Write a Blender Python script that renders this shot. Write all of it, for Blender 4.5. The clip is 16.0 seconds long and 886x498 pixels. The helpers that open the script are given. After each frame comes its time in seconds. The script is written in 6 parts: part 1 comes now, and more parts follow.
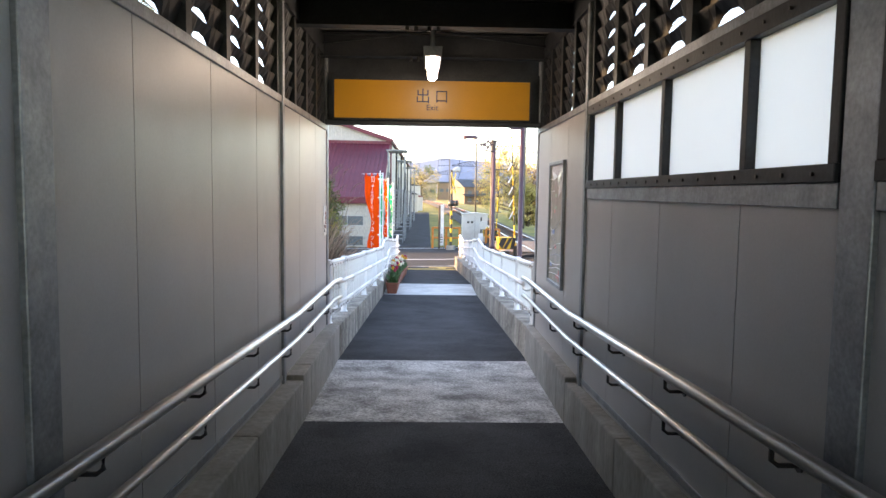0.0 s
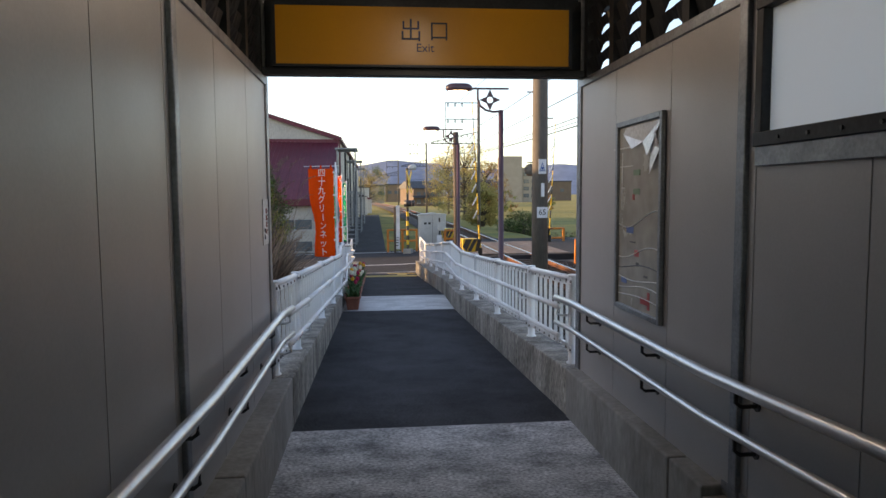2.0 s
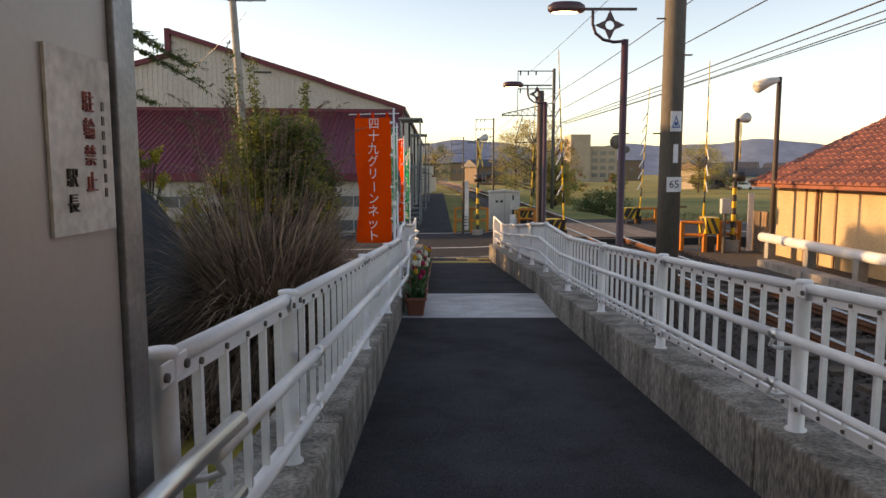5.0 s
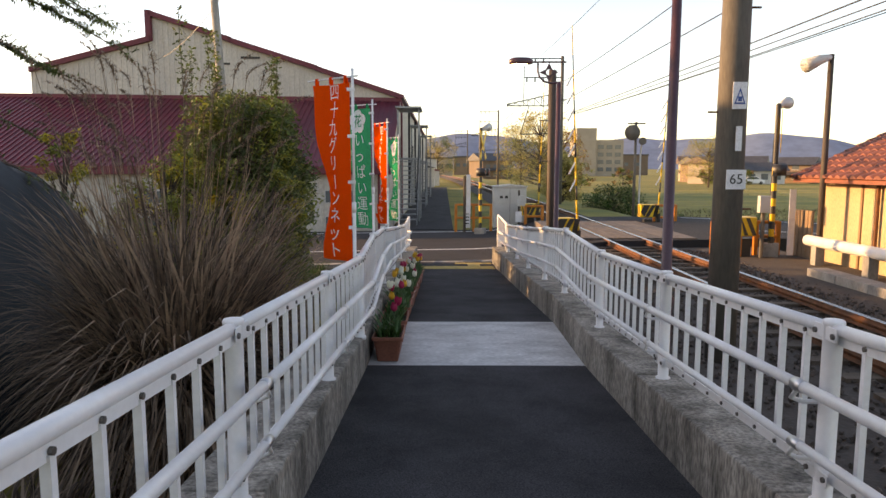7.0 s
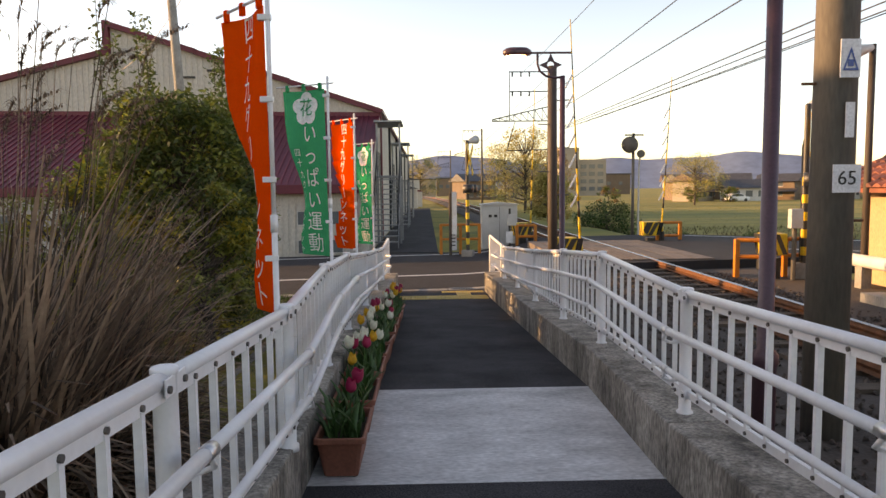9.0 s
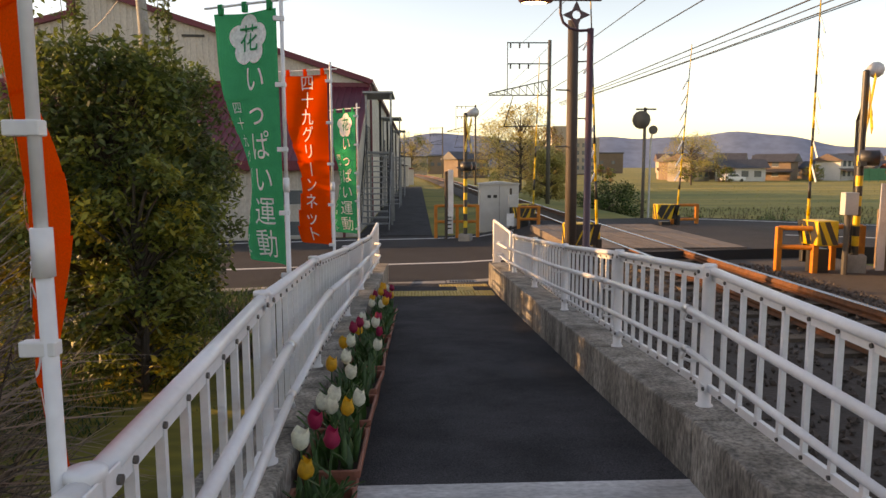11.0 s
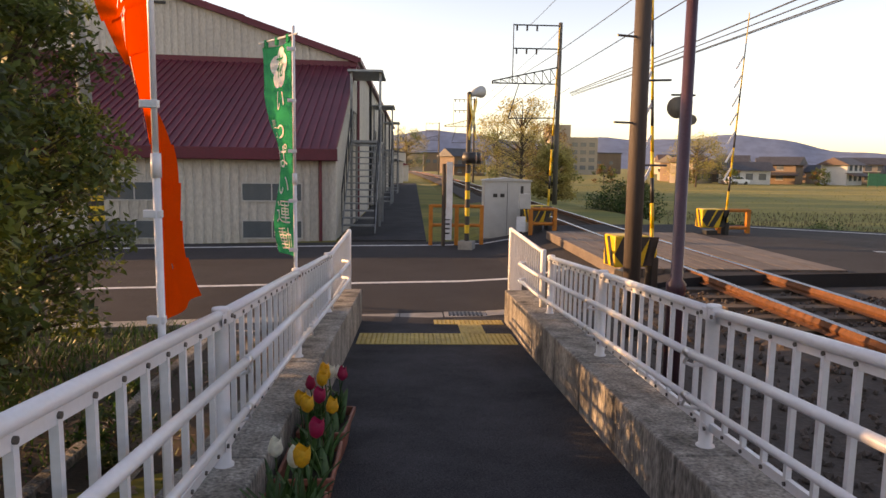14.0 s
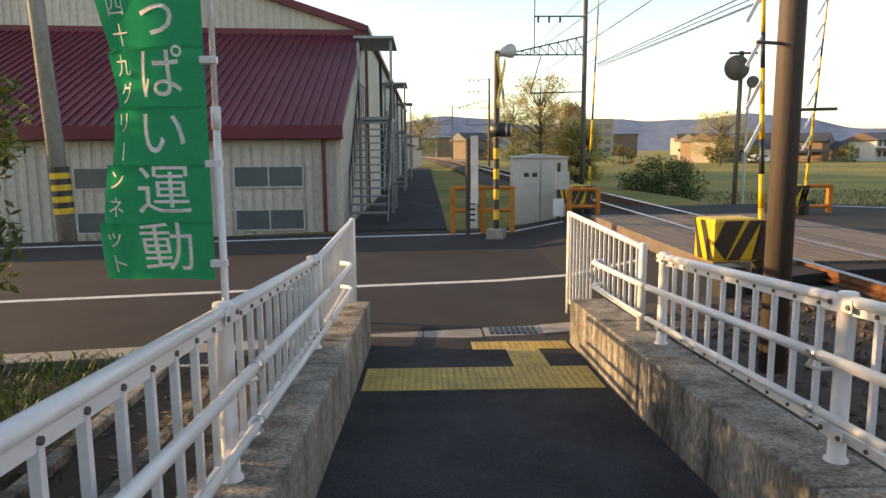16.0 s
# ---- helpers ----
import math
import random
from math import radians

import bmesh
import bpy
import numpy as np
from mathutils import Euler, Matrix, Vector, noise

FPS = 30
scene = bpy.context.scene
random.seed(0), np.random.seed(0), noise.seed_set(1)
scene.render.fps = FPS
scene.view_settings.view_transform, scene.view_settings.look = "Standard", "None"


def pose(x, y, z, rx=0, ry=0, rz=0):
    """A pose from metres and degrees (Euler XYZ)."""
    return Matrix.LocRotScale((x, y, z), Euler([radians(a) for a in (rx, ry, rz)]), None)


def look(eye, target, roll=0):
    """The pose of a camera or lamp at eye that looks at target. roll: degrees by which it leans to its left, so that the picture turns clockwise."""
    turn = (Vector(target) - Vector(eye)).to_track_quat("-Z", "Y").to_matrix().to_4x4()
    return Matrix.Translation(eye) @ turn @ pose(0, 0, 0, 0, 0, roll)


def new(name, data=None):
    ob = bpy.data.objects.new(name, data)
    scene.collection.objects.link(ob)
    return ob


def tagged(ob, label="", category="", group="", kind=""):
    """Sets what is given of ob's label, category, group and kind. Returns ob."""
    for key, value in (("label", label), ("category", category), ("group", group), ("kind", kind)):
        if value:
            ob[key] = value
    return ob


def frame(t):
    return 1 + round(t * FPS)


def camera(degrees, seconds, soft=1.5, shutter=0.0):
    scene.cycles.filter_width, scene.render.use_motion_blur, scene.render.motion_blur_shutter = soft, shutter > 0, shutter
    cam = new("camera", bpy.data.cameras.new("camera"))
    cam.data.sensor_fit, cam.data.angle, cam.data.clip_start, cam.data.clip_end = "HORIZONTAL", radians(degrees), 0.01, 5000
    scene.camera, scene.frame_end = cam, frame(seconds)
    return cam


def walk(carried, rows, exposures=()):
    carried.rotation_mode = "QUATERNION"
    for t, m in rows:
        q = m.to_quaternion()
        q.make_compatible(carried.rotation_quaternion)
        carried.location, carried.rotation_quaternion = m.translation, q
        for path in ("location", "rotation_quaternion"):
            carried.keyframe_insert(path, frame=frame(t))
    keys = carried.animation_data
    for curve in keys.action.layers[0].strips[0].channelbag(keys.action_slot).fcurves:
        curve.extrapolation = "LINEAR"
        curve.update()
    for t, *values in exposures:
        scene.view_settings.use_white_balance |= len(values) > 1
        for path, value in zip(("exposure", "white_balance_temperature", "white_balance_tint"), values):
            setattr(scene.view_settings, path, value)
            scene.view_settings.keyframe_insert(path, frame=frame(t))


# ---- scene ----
cam = camera(65.8, 16.0)
PATH = [
    (0, (-0.176, 0.509, 2.96), (-0.13, 2.501, 2.795), 0.8),
    (0.5, (-0.212, 1.066, 2.928), (-0.152, 3.058, 2.759), 0.6),
    (1, (-0.324, 1.591, 2.897), (-0.217, 3.581, 2.724), 0.1),
    (1.5, (-0.361, 2.165, 2.86), (-0.2, 4.152, 2.699), 0.0),
    (2, (-0.476, 2.73, 2.837), (-0.281, 4.714, 2.678), -0.4),
    (2.5, (-0.517, 3.311, 2.787), (-0.325, 5.295, 2.621), -0.3),
    (3, (-0.606, 3.866, 2.749), (-0.441, 5.851, 2.57), -0.2),
    (3.5, (-0.601, 4.403, 2.714), (-0.474, 6.388, 2.501), -0.2),
    (4, (-0.632, 4.926, 2.674), (-0.535, 6.912, 2.451), -0.1),
    (4.5, (-0.597, 5.464, 2.646), (-0.548, 7.452, 2.429), -0.0),
    (4.7, (-0.601, 5.683, 2.636), (-0.575, 7.672, 2.42), -0.1),
    (6.8, (-0.411, 8.167, 2.599), (-0.423, 10.151, 2.351), 0.1),
    (7, (-0.39, 8.391, 2.593), (-0.391, 10.377, 2.358), 0.1),
    (7.5, (-0.336, 8.962, 2.549), (-0.329, 10.95, 2.333), 0.1),
    (8, (-0.371, 9.527, 2.512), (-0.343, 11.517, 2.321), -0.2),
    (8.5, (-0.37, 10.136, 2.462), (-0.328, 12.127, 2.279), -0.1),
    (8.7, (-0.379, 10.366, 2.437), (-0.338, 12.359, 2.266), -0.5),
    (10.8, (-0.516, 12.486, 2.406), (-0.448, 14.472, 2.177), -0.5),
    (11, (-0.488, 12.707, 2.415), (-0.415, 14.691, 2.179), -0.2),
    (11.5, (-0.451, 13.264, 2.371), (-0.374, 15.248, 2.133), -0.2),
    (12, (-0.495, 13.818, 2.372), (-0.418, 15.803, 2.144), -0.2),
    (12.5, (-0.472, 14.474, 2.317), (-0.401, 16.461, 2.102), 0.7),
    (13, (-0.441, 15.188, 2.309), (-0.357, 17.174, 2.088), 0.9),
    (13.5, (-0.384, 15.887, 2.273), (-0.3, 17.872, 2.037), 1.2),
    (14, (-0.392, 16.532, 2.266), (-0.302, 18.515, 2.023), 0.9),
    (14.5, (-0.412, 17.171, 2.219), (-0.355, 19.154, 1.961), 0.7),
    (15, (-0.445, 17.83, 2.152), (-0.406, 19.812, 1.888), 0.2),
    (15.5, (-0.488, 18.477, 2.066), (-0.455, 20.459, 1.8), 0.2),
    (16, (-0.51, 19.096, 2.029), (-0.462, 21.076, 1.746), -0.4),
]
EXPOSURES = [(0.0, 3.3, 8000, 20), (0.5, 3.1, 7950, 20), (1.0, 2.5, 7950, 20), (1.5, 2.0, 7950, 20), (2.0, 1.8, 7900, 20), (2.5, 1.65, 7900, 20), (3.0, 1.65, 8200, 20), (3.5, 1.5, 8800, 22), (4.0, 1.18, 9100, 22), (4.5, 1.25, 9400, 23), (7.0, 1.78, 9800, 25), (8.5, 1.7, 10200, 26), (11.5, 1.45, 10600, 26), (12.5, 1.3, 9900, 25), (13.5, 1.4, 10000, 33), (14.5, 1.6, 10100, 29), (15.5, 1.5, 9500, 22), (16.0, 1.65, 9200, 17)]
walk(cam, [(t, look(eye, target, roll)) for t, eye, target, roll in PATH], EXPOSURES)

# ---- world and light ----
SUN_EL, SUN_AZ = radians(11.0), radians(-77.0)      # azimuth from +y, towards +x
world = bpy.data.worlds.new("sky")
scene.world = world
world.use_nodes = True
_n = world.node_tree.nodes
_sky = _n.new("ShaderNodeTexSky")
_sky.sky_type = "NISHITA"
_sky.sun_disc = False
_sky.sun_elevation, _sky.sun_rotation = SUN_EL, SUN_AZ
_sky.air_density, _sky.dust_density, _sky.ozone_density = 0.85, 0.6, 1.6
world.node_tree.links.new(_sky.outputs[0], _n["Background"].inputs[0])
_n["Background"].inputs[1].default_value = 0.15
_sun = new("sun", bpy.data.lights.new("sun", "SUN"))
_sun.data.energy, _sun.data.angle, _sun.data.color = 2.5, radians(0.6), (1.0, 0.72, 0.42)
_to = Vector((math.sin(SUN_AZ) * math.cos(SUN_EL), math.cos(SUN_AZ) * math.cos(SUN_EL), math.sin(SUN_EL)))
_sun.matrix_world = look(_to * 50, (0, 0, 0))


# ---- materials ----
def material(name, a, b=None, rough=0.7, metal=0.0, scale=4.0, fine=60.0, bump=0.15, mix=0.5, stretch=(1, 1, 1), spread=0.0, grain=0.15, gloss=0.5, through_light=0.0):
    """A procedural surface: two colours blended by coarse stains, fine grain in colour and relief, roughness that varies."""
    m = bpy.data.materials.new(name)
    m.use_nodes = True
    nt = m.node_tree
    N, L = nt.nodes, nt.links
    bs = N["Principled BSDF"]
    b = b or tuple(c * 0.8 for c in a)
    tc = N.new("ShaderNodeTexCoord")
    mp = N.new("ShaderNodeMapping")
    mp.inputs["Scale"].default_value = stretch
    L.new(tc.outputs["Object"], mp.inputs[0])
    n1, n2 = N.new("ShaderNodeTexNoise"), N.new("ShaderNodeTexNoise")
    n1.inputs["Scale"].default_value, n1.inputs["Detail"].default_value, n1.inputs["Roughness"].default_value = scale, 6, 0.65
    n2.inputs["Scale"].default_value, n2.inputs["Detail"].default_value = fine, 3
    L.new(mp.outputs[0], n1.inputs["Vector"])
    L.new(mp.outputs[0], n2.inputs["Vector"])
    ramp = N.new("ShaderNodeMapRange")
    ramp.inputs[1].default_value, ramp.inputs[2].default_value = 0.5 - 0.3 * mix, 0.5 + 0.35 * mix
    L.new(n1.outputs["Fac"], ramp.inputs[0])
    mx = N.new("ShaderNodeMix")
    mx.data_type = "RGBA"
    mx.inputs["A"].default_value, mx.inputs["B"].default_value = (*a, 1), (*b, 1)
    L.new(ramp.outputs[0], mx.inputs["Factor"])
    hsv = N.new("ShaderNodeHueSaturation")
    mr = N.new("ShaderNodeMapRange")
    mr.inputs[1].default_value, mr.inputs[2].default_value, mr.inputs[3].default_value, mr.inputs[4].default_value = 0.3, 0.7, 1 - grain, 1 + grain
    L.new(n2.outputs["Fac"], mr.inputs[0])
    val = mr.outputs[0]
    if spread:
        oi, ge, ad, m2, mu = N.new("ShaderNodeObjectInfo"), N.new("ShaderNodeNewGeometry"), N.new("ShaderNodeMath"), N.new("ShaderNodeMapRange"), N.new("ShaderNodeMath")
        ad.operation, mu.operation = "ADD", "MULTIPLY"
        fr = N.new("ShaderNodeMath")
        fr.operation = "FRACT"
        L.new(oi.outputs["Random"], ad.inputs[0])
        L.new(ge.outputs["Random Per Island"], ad.inputs[1])
        L.new(ad.outputs[0], fr.inputs[0])
        m2.inputs[3].default_value, m2.inputs[4].default_value = 1 - spread, 1 + spread
        L.new(fr.outputs[0], m2.inputs[0])
        L.new(m2.outputs[0], mu.inputs[0])
        L.new(val, mu.inputs[1])
        val = mu.outputs[0]
    L.new(val, hsv.inputs["Value"])
    L.new(mx.outputs["Result"], hsv.inputs["Color"])
    L.new(hsv.outputs[0], bs.inputs["Base Color"])
    rr = N.new("ShaderNodeMapRange")
    rr.inputs[3].default_value, rr.inputs[4].default_value = max(0.02, rough - 0.1), min(1, rough + 0.1)
    L.new(n1.outputs["Fac"], rr.inputs[0])
    L.new(rr.outputs[0], bs.inputs["Roughness"])
    bs.inputs["Metallic"].default_value = metal
    bs.inputs["Specular IOR Level"].default_value = gloss
    if through_light:
        bs.inputs["Subsurface Weight"].default_value = 0
        tr, ms = N.new("ShaderNodeBsdfTranslucent"), N.new("ShaderNodeMixShader")
        L.new(hsv.outputs[0], tr.inputs["Color"])
        ms.inputs[0].default_value = through_light
        L.new(bs.outputs[0], ms.inputs[1])
        L.new(tr.outputs[0], ms.inputs[2])
        L.new(ms.outputs[0], N["Material Output"].inputs[0])
    if bump:
        bp = N.new("ShaderNodeBump")
        bp.inputs["Strength"].default_value, bp.inputs["Distance"].default_value = bump, 0.01
        L.new(n2.outputs["Fac"], bp.inputs["Height"])
        L.new(bp.outputs[0], bs.inputs["Normal"])
    return m


def glowing(name, color, strength):
    m = bpy.data.materials.new(name)
    m.use_nodes = True
    e = m.node_tree.nodes["Principled BSDF"]
    e.inputs["Emission Color"].default_value, e.inputs["Emission Strength"].default_value = (*color, 1), strength
    return m


ASPHALT = material("asphalt", (0.063, 0.062, 0.066), (0.034, 0.034, 0.036), 0.95, scale=1.6, fine=110, bump=1.0, mix=0.5, grain=0.5, gloss=0.15)
ROADTOP = material("road_asphalt", (0.045, 0.043, 0.044), (0.032, 0.031, 0.032), 0.95, scale=0.5, fine=110, bump=0.5, grain=0.25, gloss=0.2)
SLAB = material("worn_slab", (0.58, 0.575, 0.565), (0.16, 0.155, 0.15), 0.85, scale=3.6, fine=55, bump=0.8, mix=0.5, stretch=(0.9, 1.2, 1), grain=0.5)
SLAB2 = material("pale_slab", (0.64, 0.635, 0.62), (0.34, 0.335, 0.325), 0.8, scale=2.6, fine=30, bump=0.5, mix=0.6, stretch=(0.8, 1.8, 1), grain=0.2)
CONCRETE = material("kerb_concrete", (0.33, 0.315, 0.29), (0.17, 0.16, 0.145), 0.85, scale=3.5, fine=30, bump=0.35, mix=0.8, stretch=(1, 1, 0.45))
CONC_DARK = material("stained_concrete", (0.36, 0.33, 0.285), (0.06, 0.053, 0.043), 0.9, scale=4.6, fine=60, bump=1.0, mix=0.55, stretch=(0.9, 0.9, 0.34), grain=0.5)
PANEL = material("wall_panel", (0.44, 0.425, 0.417), (0.40, 0.387, 0.378), 0.42, metal=0.2, scale=1.2, fine=90, bump=0.02, grain=0.03)
STEEL = material("galvanised_steel", (0.30, 0.32, 0.34), (0.20, 0.21, 0.225), 0.45, metal=0.75, scale=7, fine=70, bump=0.05)
DARKSTEEL = material("dark_steel", (0.034, 0.036, 0.04), (0.022, 0.023, 0.026), 0.5, metal=0.6, scale=5, fine=60, bump=0.08)
LOUVER = material("louver_steel", (0.018, 0.019, 0.021), (0.012, 0.012, 0.013), 0.6, metal=0.4, scale=6, fine=60, bump=0.05)
ROOFDECK = material("roof_deck", (0.17, 0.165, 0.16), (0.12, 0.118, 0.115), 0.5, metal=0.4, scale=3, fine=50, bump=0.05)
STAINLESS = material("stainless_rail", (0.66, 0.65, 0.64), (0.60, 0.59, 0.58), 0.34, metal=0.9, scale=9, fine=120, bump=0.0, grain=0.03)
BRACKET = material("dark_bracket", (0.05, 0.05, 0.052), (0.035, 0.035, 0.036), 0.4, metal=0.6)
WHITE = material("white_paint", (0.78, 0.79, 0.80), (0.70, 0.70, 0.70), 0.35, scale=3, fine=50, bump=0.01, grain=0.03)
BOLT = material("bolt_steel", (0.2, 0.19, 0.18), (0.12, 0.11, 0.1), 0.5, metal=0.8)
YELLOW_SIGN = material("sign_yellow", (0.42, 0.19, 0.008), (0.38, 0.17, 0.008), 0.35, scale=2, bump=0.0, grain=0.02)
BLACK = material("black_letters", (0.012, 0.012, 0.012), rough=0.5, bump=0)
TACTILE = material("tactile_yellow", (0.58, 0.42, 0.12), (0.42, 0.30, 0.10), 0.8, scale=4, fine=60, bump=0.3, spread=0.1)
LINE = material("road_paint", (0.7, 0.7, 0.69), (0.4, 0.4, 0.39), 0.7, scale=6, fine=90, bump=0.2, mix=0.7)
MAROON = material("maroon_metal", (0.145, 0.015, 0.03), (0.11, 0.012, 0.024), 0.5, scale=0.6, fine=20, bump=0.03)
SIDING = material("beige_siding", (0.52, 0.49, 0.44), (0.43, 0.40, 0.36), 0.6, scale=0.6, fine=20, bump=0.05, stretch=(1, 1, 0.4))
GLASSDARK = material("window_glass", (0.10, 0.12, 0.13), (0.13, 0.15, 0.16), 0.08, scale=1, bump=0)
ORANGE = material("orange_paint", (0.62, 0.20, 0.02), (0.45, 0.13, 0.015), 0.5, scale=7, fine=60, bump=0.08)
YELLOW = material("yellow_paint", (0.72, 0.45, 0.02), (0.6, 0.36, 0.02), 0.45, scale=7, fine=60, bump=0.05)
BLACKPAINT = material("black_paint", (0.02, 0.02, 0.02), (0.03, 0.028, 0.026), 0.45, scale=7, fine=60, bump=0.05)
POLE_BROWN = material("purple_brown_paint", (0.085, 0.038, 0.05), (0.065, 0.03, 0.038), 0.4, scale=5, fine=60, bump=0.03)
WOODPOLE = material("dark_pole", (0.075, 0.055, 0.042), (0.045, 0.034, 0.027), 0.75, scale=4, fine=50, bump=0.2, stretch=(1, 1, 0.1))
CONCPOLE = material("concrete_pole", (0.135, 0.12, 0.10), (0.085, 0.075, 0.064), 0.8, scale=2, fine=40, bump=0.1, stretch=(1, 1, 0.2))
RUST = material("rusty_steel", (0.20, 0.075, 0.03), (0.10, 0.045, 0.022), 0.75, metal=0.3, scale=8, fine=70, bump=0.3)
RAILTOP = material("polished_rail", (0.55, 0.5, 0.46), (0.4, 0.36, 0.33), 0.25, metal=1.0, bump=0)
BALLAST = material("ballast", (0.085, 0.065, 0.052), (0.045, 0.036, 0.03), 0.95, scale=9, fine=26, bump=1.0, mix=0.9)
STONE = material("ballast_stone", (0.105, 0.08, 0.064), (0.055, 0.043, 0.036), 0.9, scale=12, fine=60, bump=0.3, spread=0.35)
SOIL = material("soil", (0.085, 0.058, 0.04), (0.05, 0.036, 0.026), 0.95, scale=3, fine=40, bump=0.8, mix=0.9)
FIELD = material("meadow_ground", (0.27, 0.20, 0.03), (0.10, 0.12, 0.012), 0.95, scale=0.10, fine=3, bump=0.4, mix=0.4, stretch=(0.25, 1.8, 1), grain=0.3)
GRASSGREEN = material("grass_blades", (0.045, 0.105, 0.018), (0.024, 0.06, 0.011), 0.6, scale=2, fine=30, bump=0, spread=0.35, through_light=0.35)
STRAW = material("dry_straw", (0.35, 0.245, 0.17), (0.125, 0.082, 0.058), 0.75, scale=2, fine=30, bump=0, spread=0.75, through_light=0.3)
LEAFDARK = material("dark_leaves", (0.115, 0.155, 0.04), (0.065, 0.09, 0.025), 0.5, scale=1.2, fine=20, bump=0, spread=0.45, through_light=0.4)
LEAFBRIGHT = material("bright_leaves", (0.19, 0.23, 0.045), (0.24, 0.235, 0.045), 0.5, scale=1.0, fine=20, bump=0, spread=0.35, through_light=0.4)
LEAFYELLOW = material("yellow_leaves", (0.46, 0.36, 0.04), (0.32, 0.28, 0.04), 0.55, scale=1.5, fine=20, bump=0, spread=0.3, through_light=0.4)
BARK = material("bark", (0.10, 0.075, 0.055), (0.06, 0.045, 0.034), 0.9, scale=8, fine=50, bump=0.5, stretch=(1, 1, 0.3))
TARP = material("dark_tarp", (0.016, 0.024, 0.03), (0.010, 0.016, 0.022), 0.75, scale=3, fine=150, bump=0.2)
TERRACOTTA = material("terracotta", (0.30, 0.10, 0.06), (0.23, 0.075, 0.045), 0.65, scale=6, fine=60, bump=0.06, spread=0.1)
TILE_ROOF = material("clay_roof_tile", (0.26, 0.085, 0.05), (0.16, 0.055, 0.035), 0.5, scale=3, fine=40, bump=0.1, spread=0.25)
PLASTER = material("tan_plaster", (0.50, 0.37, 0.22), (0.38, 0.28, 0.17), 0.85, scale=1.5, fine=40, bump=0.12, mix=0.7, stretch=(1, 1, 0.35))
ORANGE_CLOTH = material("orange_cloth", (0.95, 0.085, 0.01), (0.92, 0.075, 0.008), 0.95, scale=4, fine=300, bump=0.05, gloss=0.0, through_light=0.4)
GREEN_CLOTH = material("green_cloth", (0.0, 0.40, 0.175), (0.0, 0.36, 0.155), 0.95, scale=4, fine=300, bump=0.05, gloss=0.0, through_light=0.4)
PRINT = material("white_print", (0.9, 0.9, 0.88), (0.88, 0.88, 0.86), rough=0.8, bump=0, through_light=0.1)
LIGHTGREY = material("cabinet_paint", (0.50, 0.50, 0.48), (0.42, 0.42, 0.40), 0.5, scale=3, fine=50, bump=0.03)


# ---- mesh helpers ----
class Shape:
    """Gathers vertices and faces for one mesh."""

    def __init__(self):
        self.v, self.f = [], []

    def box(self, x0, y0, z0, x1, y1, z1, m=None):
        b = len(self.v)
        p = [(x, y, z) for z in (z0, z1) for y in (y0, y1) for x in (x0, x1)]
        self.v += [tuple(m @ Vector(q)) for q in p] if m else p
        self.f += [tuple(b + i for i in q) for q in ((0, 2, 3, 1), (4, 5, 7, 6), (0, 1, 5, 4), (2, 6, 7, 3), (0, 4, 6, 2), (1, 3, 7, 5))]
        return self

    def slab(self, x0, x1, pts, thick):
        """A strip between x0 and x1 along (y, z) points, thick downwards."""
        for (ya, za), (yb, zb) in zip(pts, pts[1:]):
            self.prism([(x0, ya, za), (x1, ya, za), (x1, yb, zb), (x0, yb, zb)], (0, 0, -thick))
        return self

    def prism(self, ring, by):
        b, n = len(self.v), len(ring)
        self.v += [tuple(p) for p in ring] + [tuple(Vector(p) + Vector(by)) for p in ring]
        self.f += [tuple(b + i for i in range(n)), tuple(b + n + i for i in reversed(range(n)))]
        self.f += [(b + (i + 1) % n, b + i, b + n + i, b + n + (i + 1) % n) for i in range(n)]
        return self

    def tube(self, pts, r, seg=10, r2=None, cap=True, squash=1.0):
        pts = [Vector(p) for p in pts]
        b, k = len(self.v), len(pts)
        for i, p in enumerate(pts):
            d = (pts[min(i + 1, k - 1)] - pts[max(i - 1, 0)]).normalized()
            up = Vector((0, 0, 1)) if abs(d.z) < 0.95 else Vector((1, 0, 0))
            s = d.cross(up).normalized()
            u = s.cross(d).normalized()
            rr = r if r2 is None else r + (r2 - r) * i / (k - 1)
            for j in range(seg):
                a = 2 * math.pi * j / seg
                self.v.append(tuple(p + s * math.cos(a) * rr + u * math.sin(a) * rr * squash))
        for i in range(k - 1):
            for j in range(seg):
                j2 = (j + 1) % seg
                self.f.append((b + i * seg + j, b + i * seg + j2, b + (i + 1) * seg + j2, b + (i + 1) * seg + j))
        if cap:
            self.f.append(tuple(b + j for j in reversed(range(seg))))
            self.f.append(tuple(b + (k - 1) * seg + j for j in range(seg)))
        return self

    def lathe(self, x, y, profile, seg=16):
        b, k = len(self.v), len(profile)
        for r, z in profile:
            for j in range(seg):
                a = 2 * math.pi * j / seg
                self.v.append((x + r * math.cos(a), y + r * math.sin(a), z))
        for i in range(k - 1):
            for j in range(seg):
                j2 = (j + 1) % seg
                self.f.append((b + i * seg + j, b + i * seg + j2, b + (i + 1) * seg + j2, b + (i + 1) * seg + j))
        self.f += [tuple(b + j for j in reversed(range(seg))), tuple(b + (k - 1) * seg + j for j in range(seg))]
        return self

    def quad(self, *p):
        b = len(self.v)
        self.v += [tuple(q) for q in p]
        self.f.append(tuple(range(b, b + len(p))))
        return self


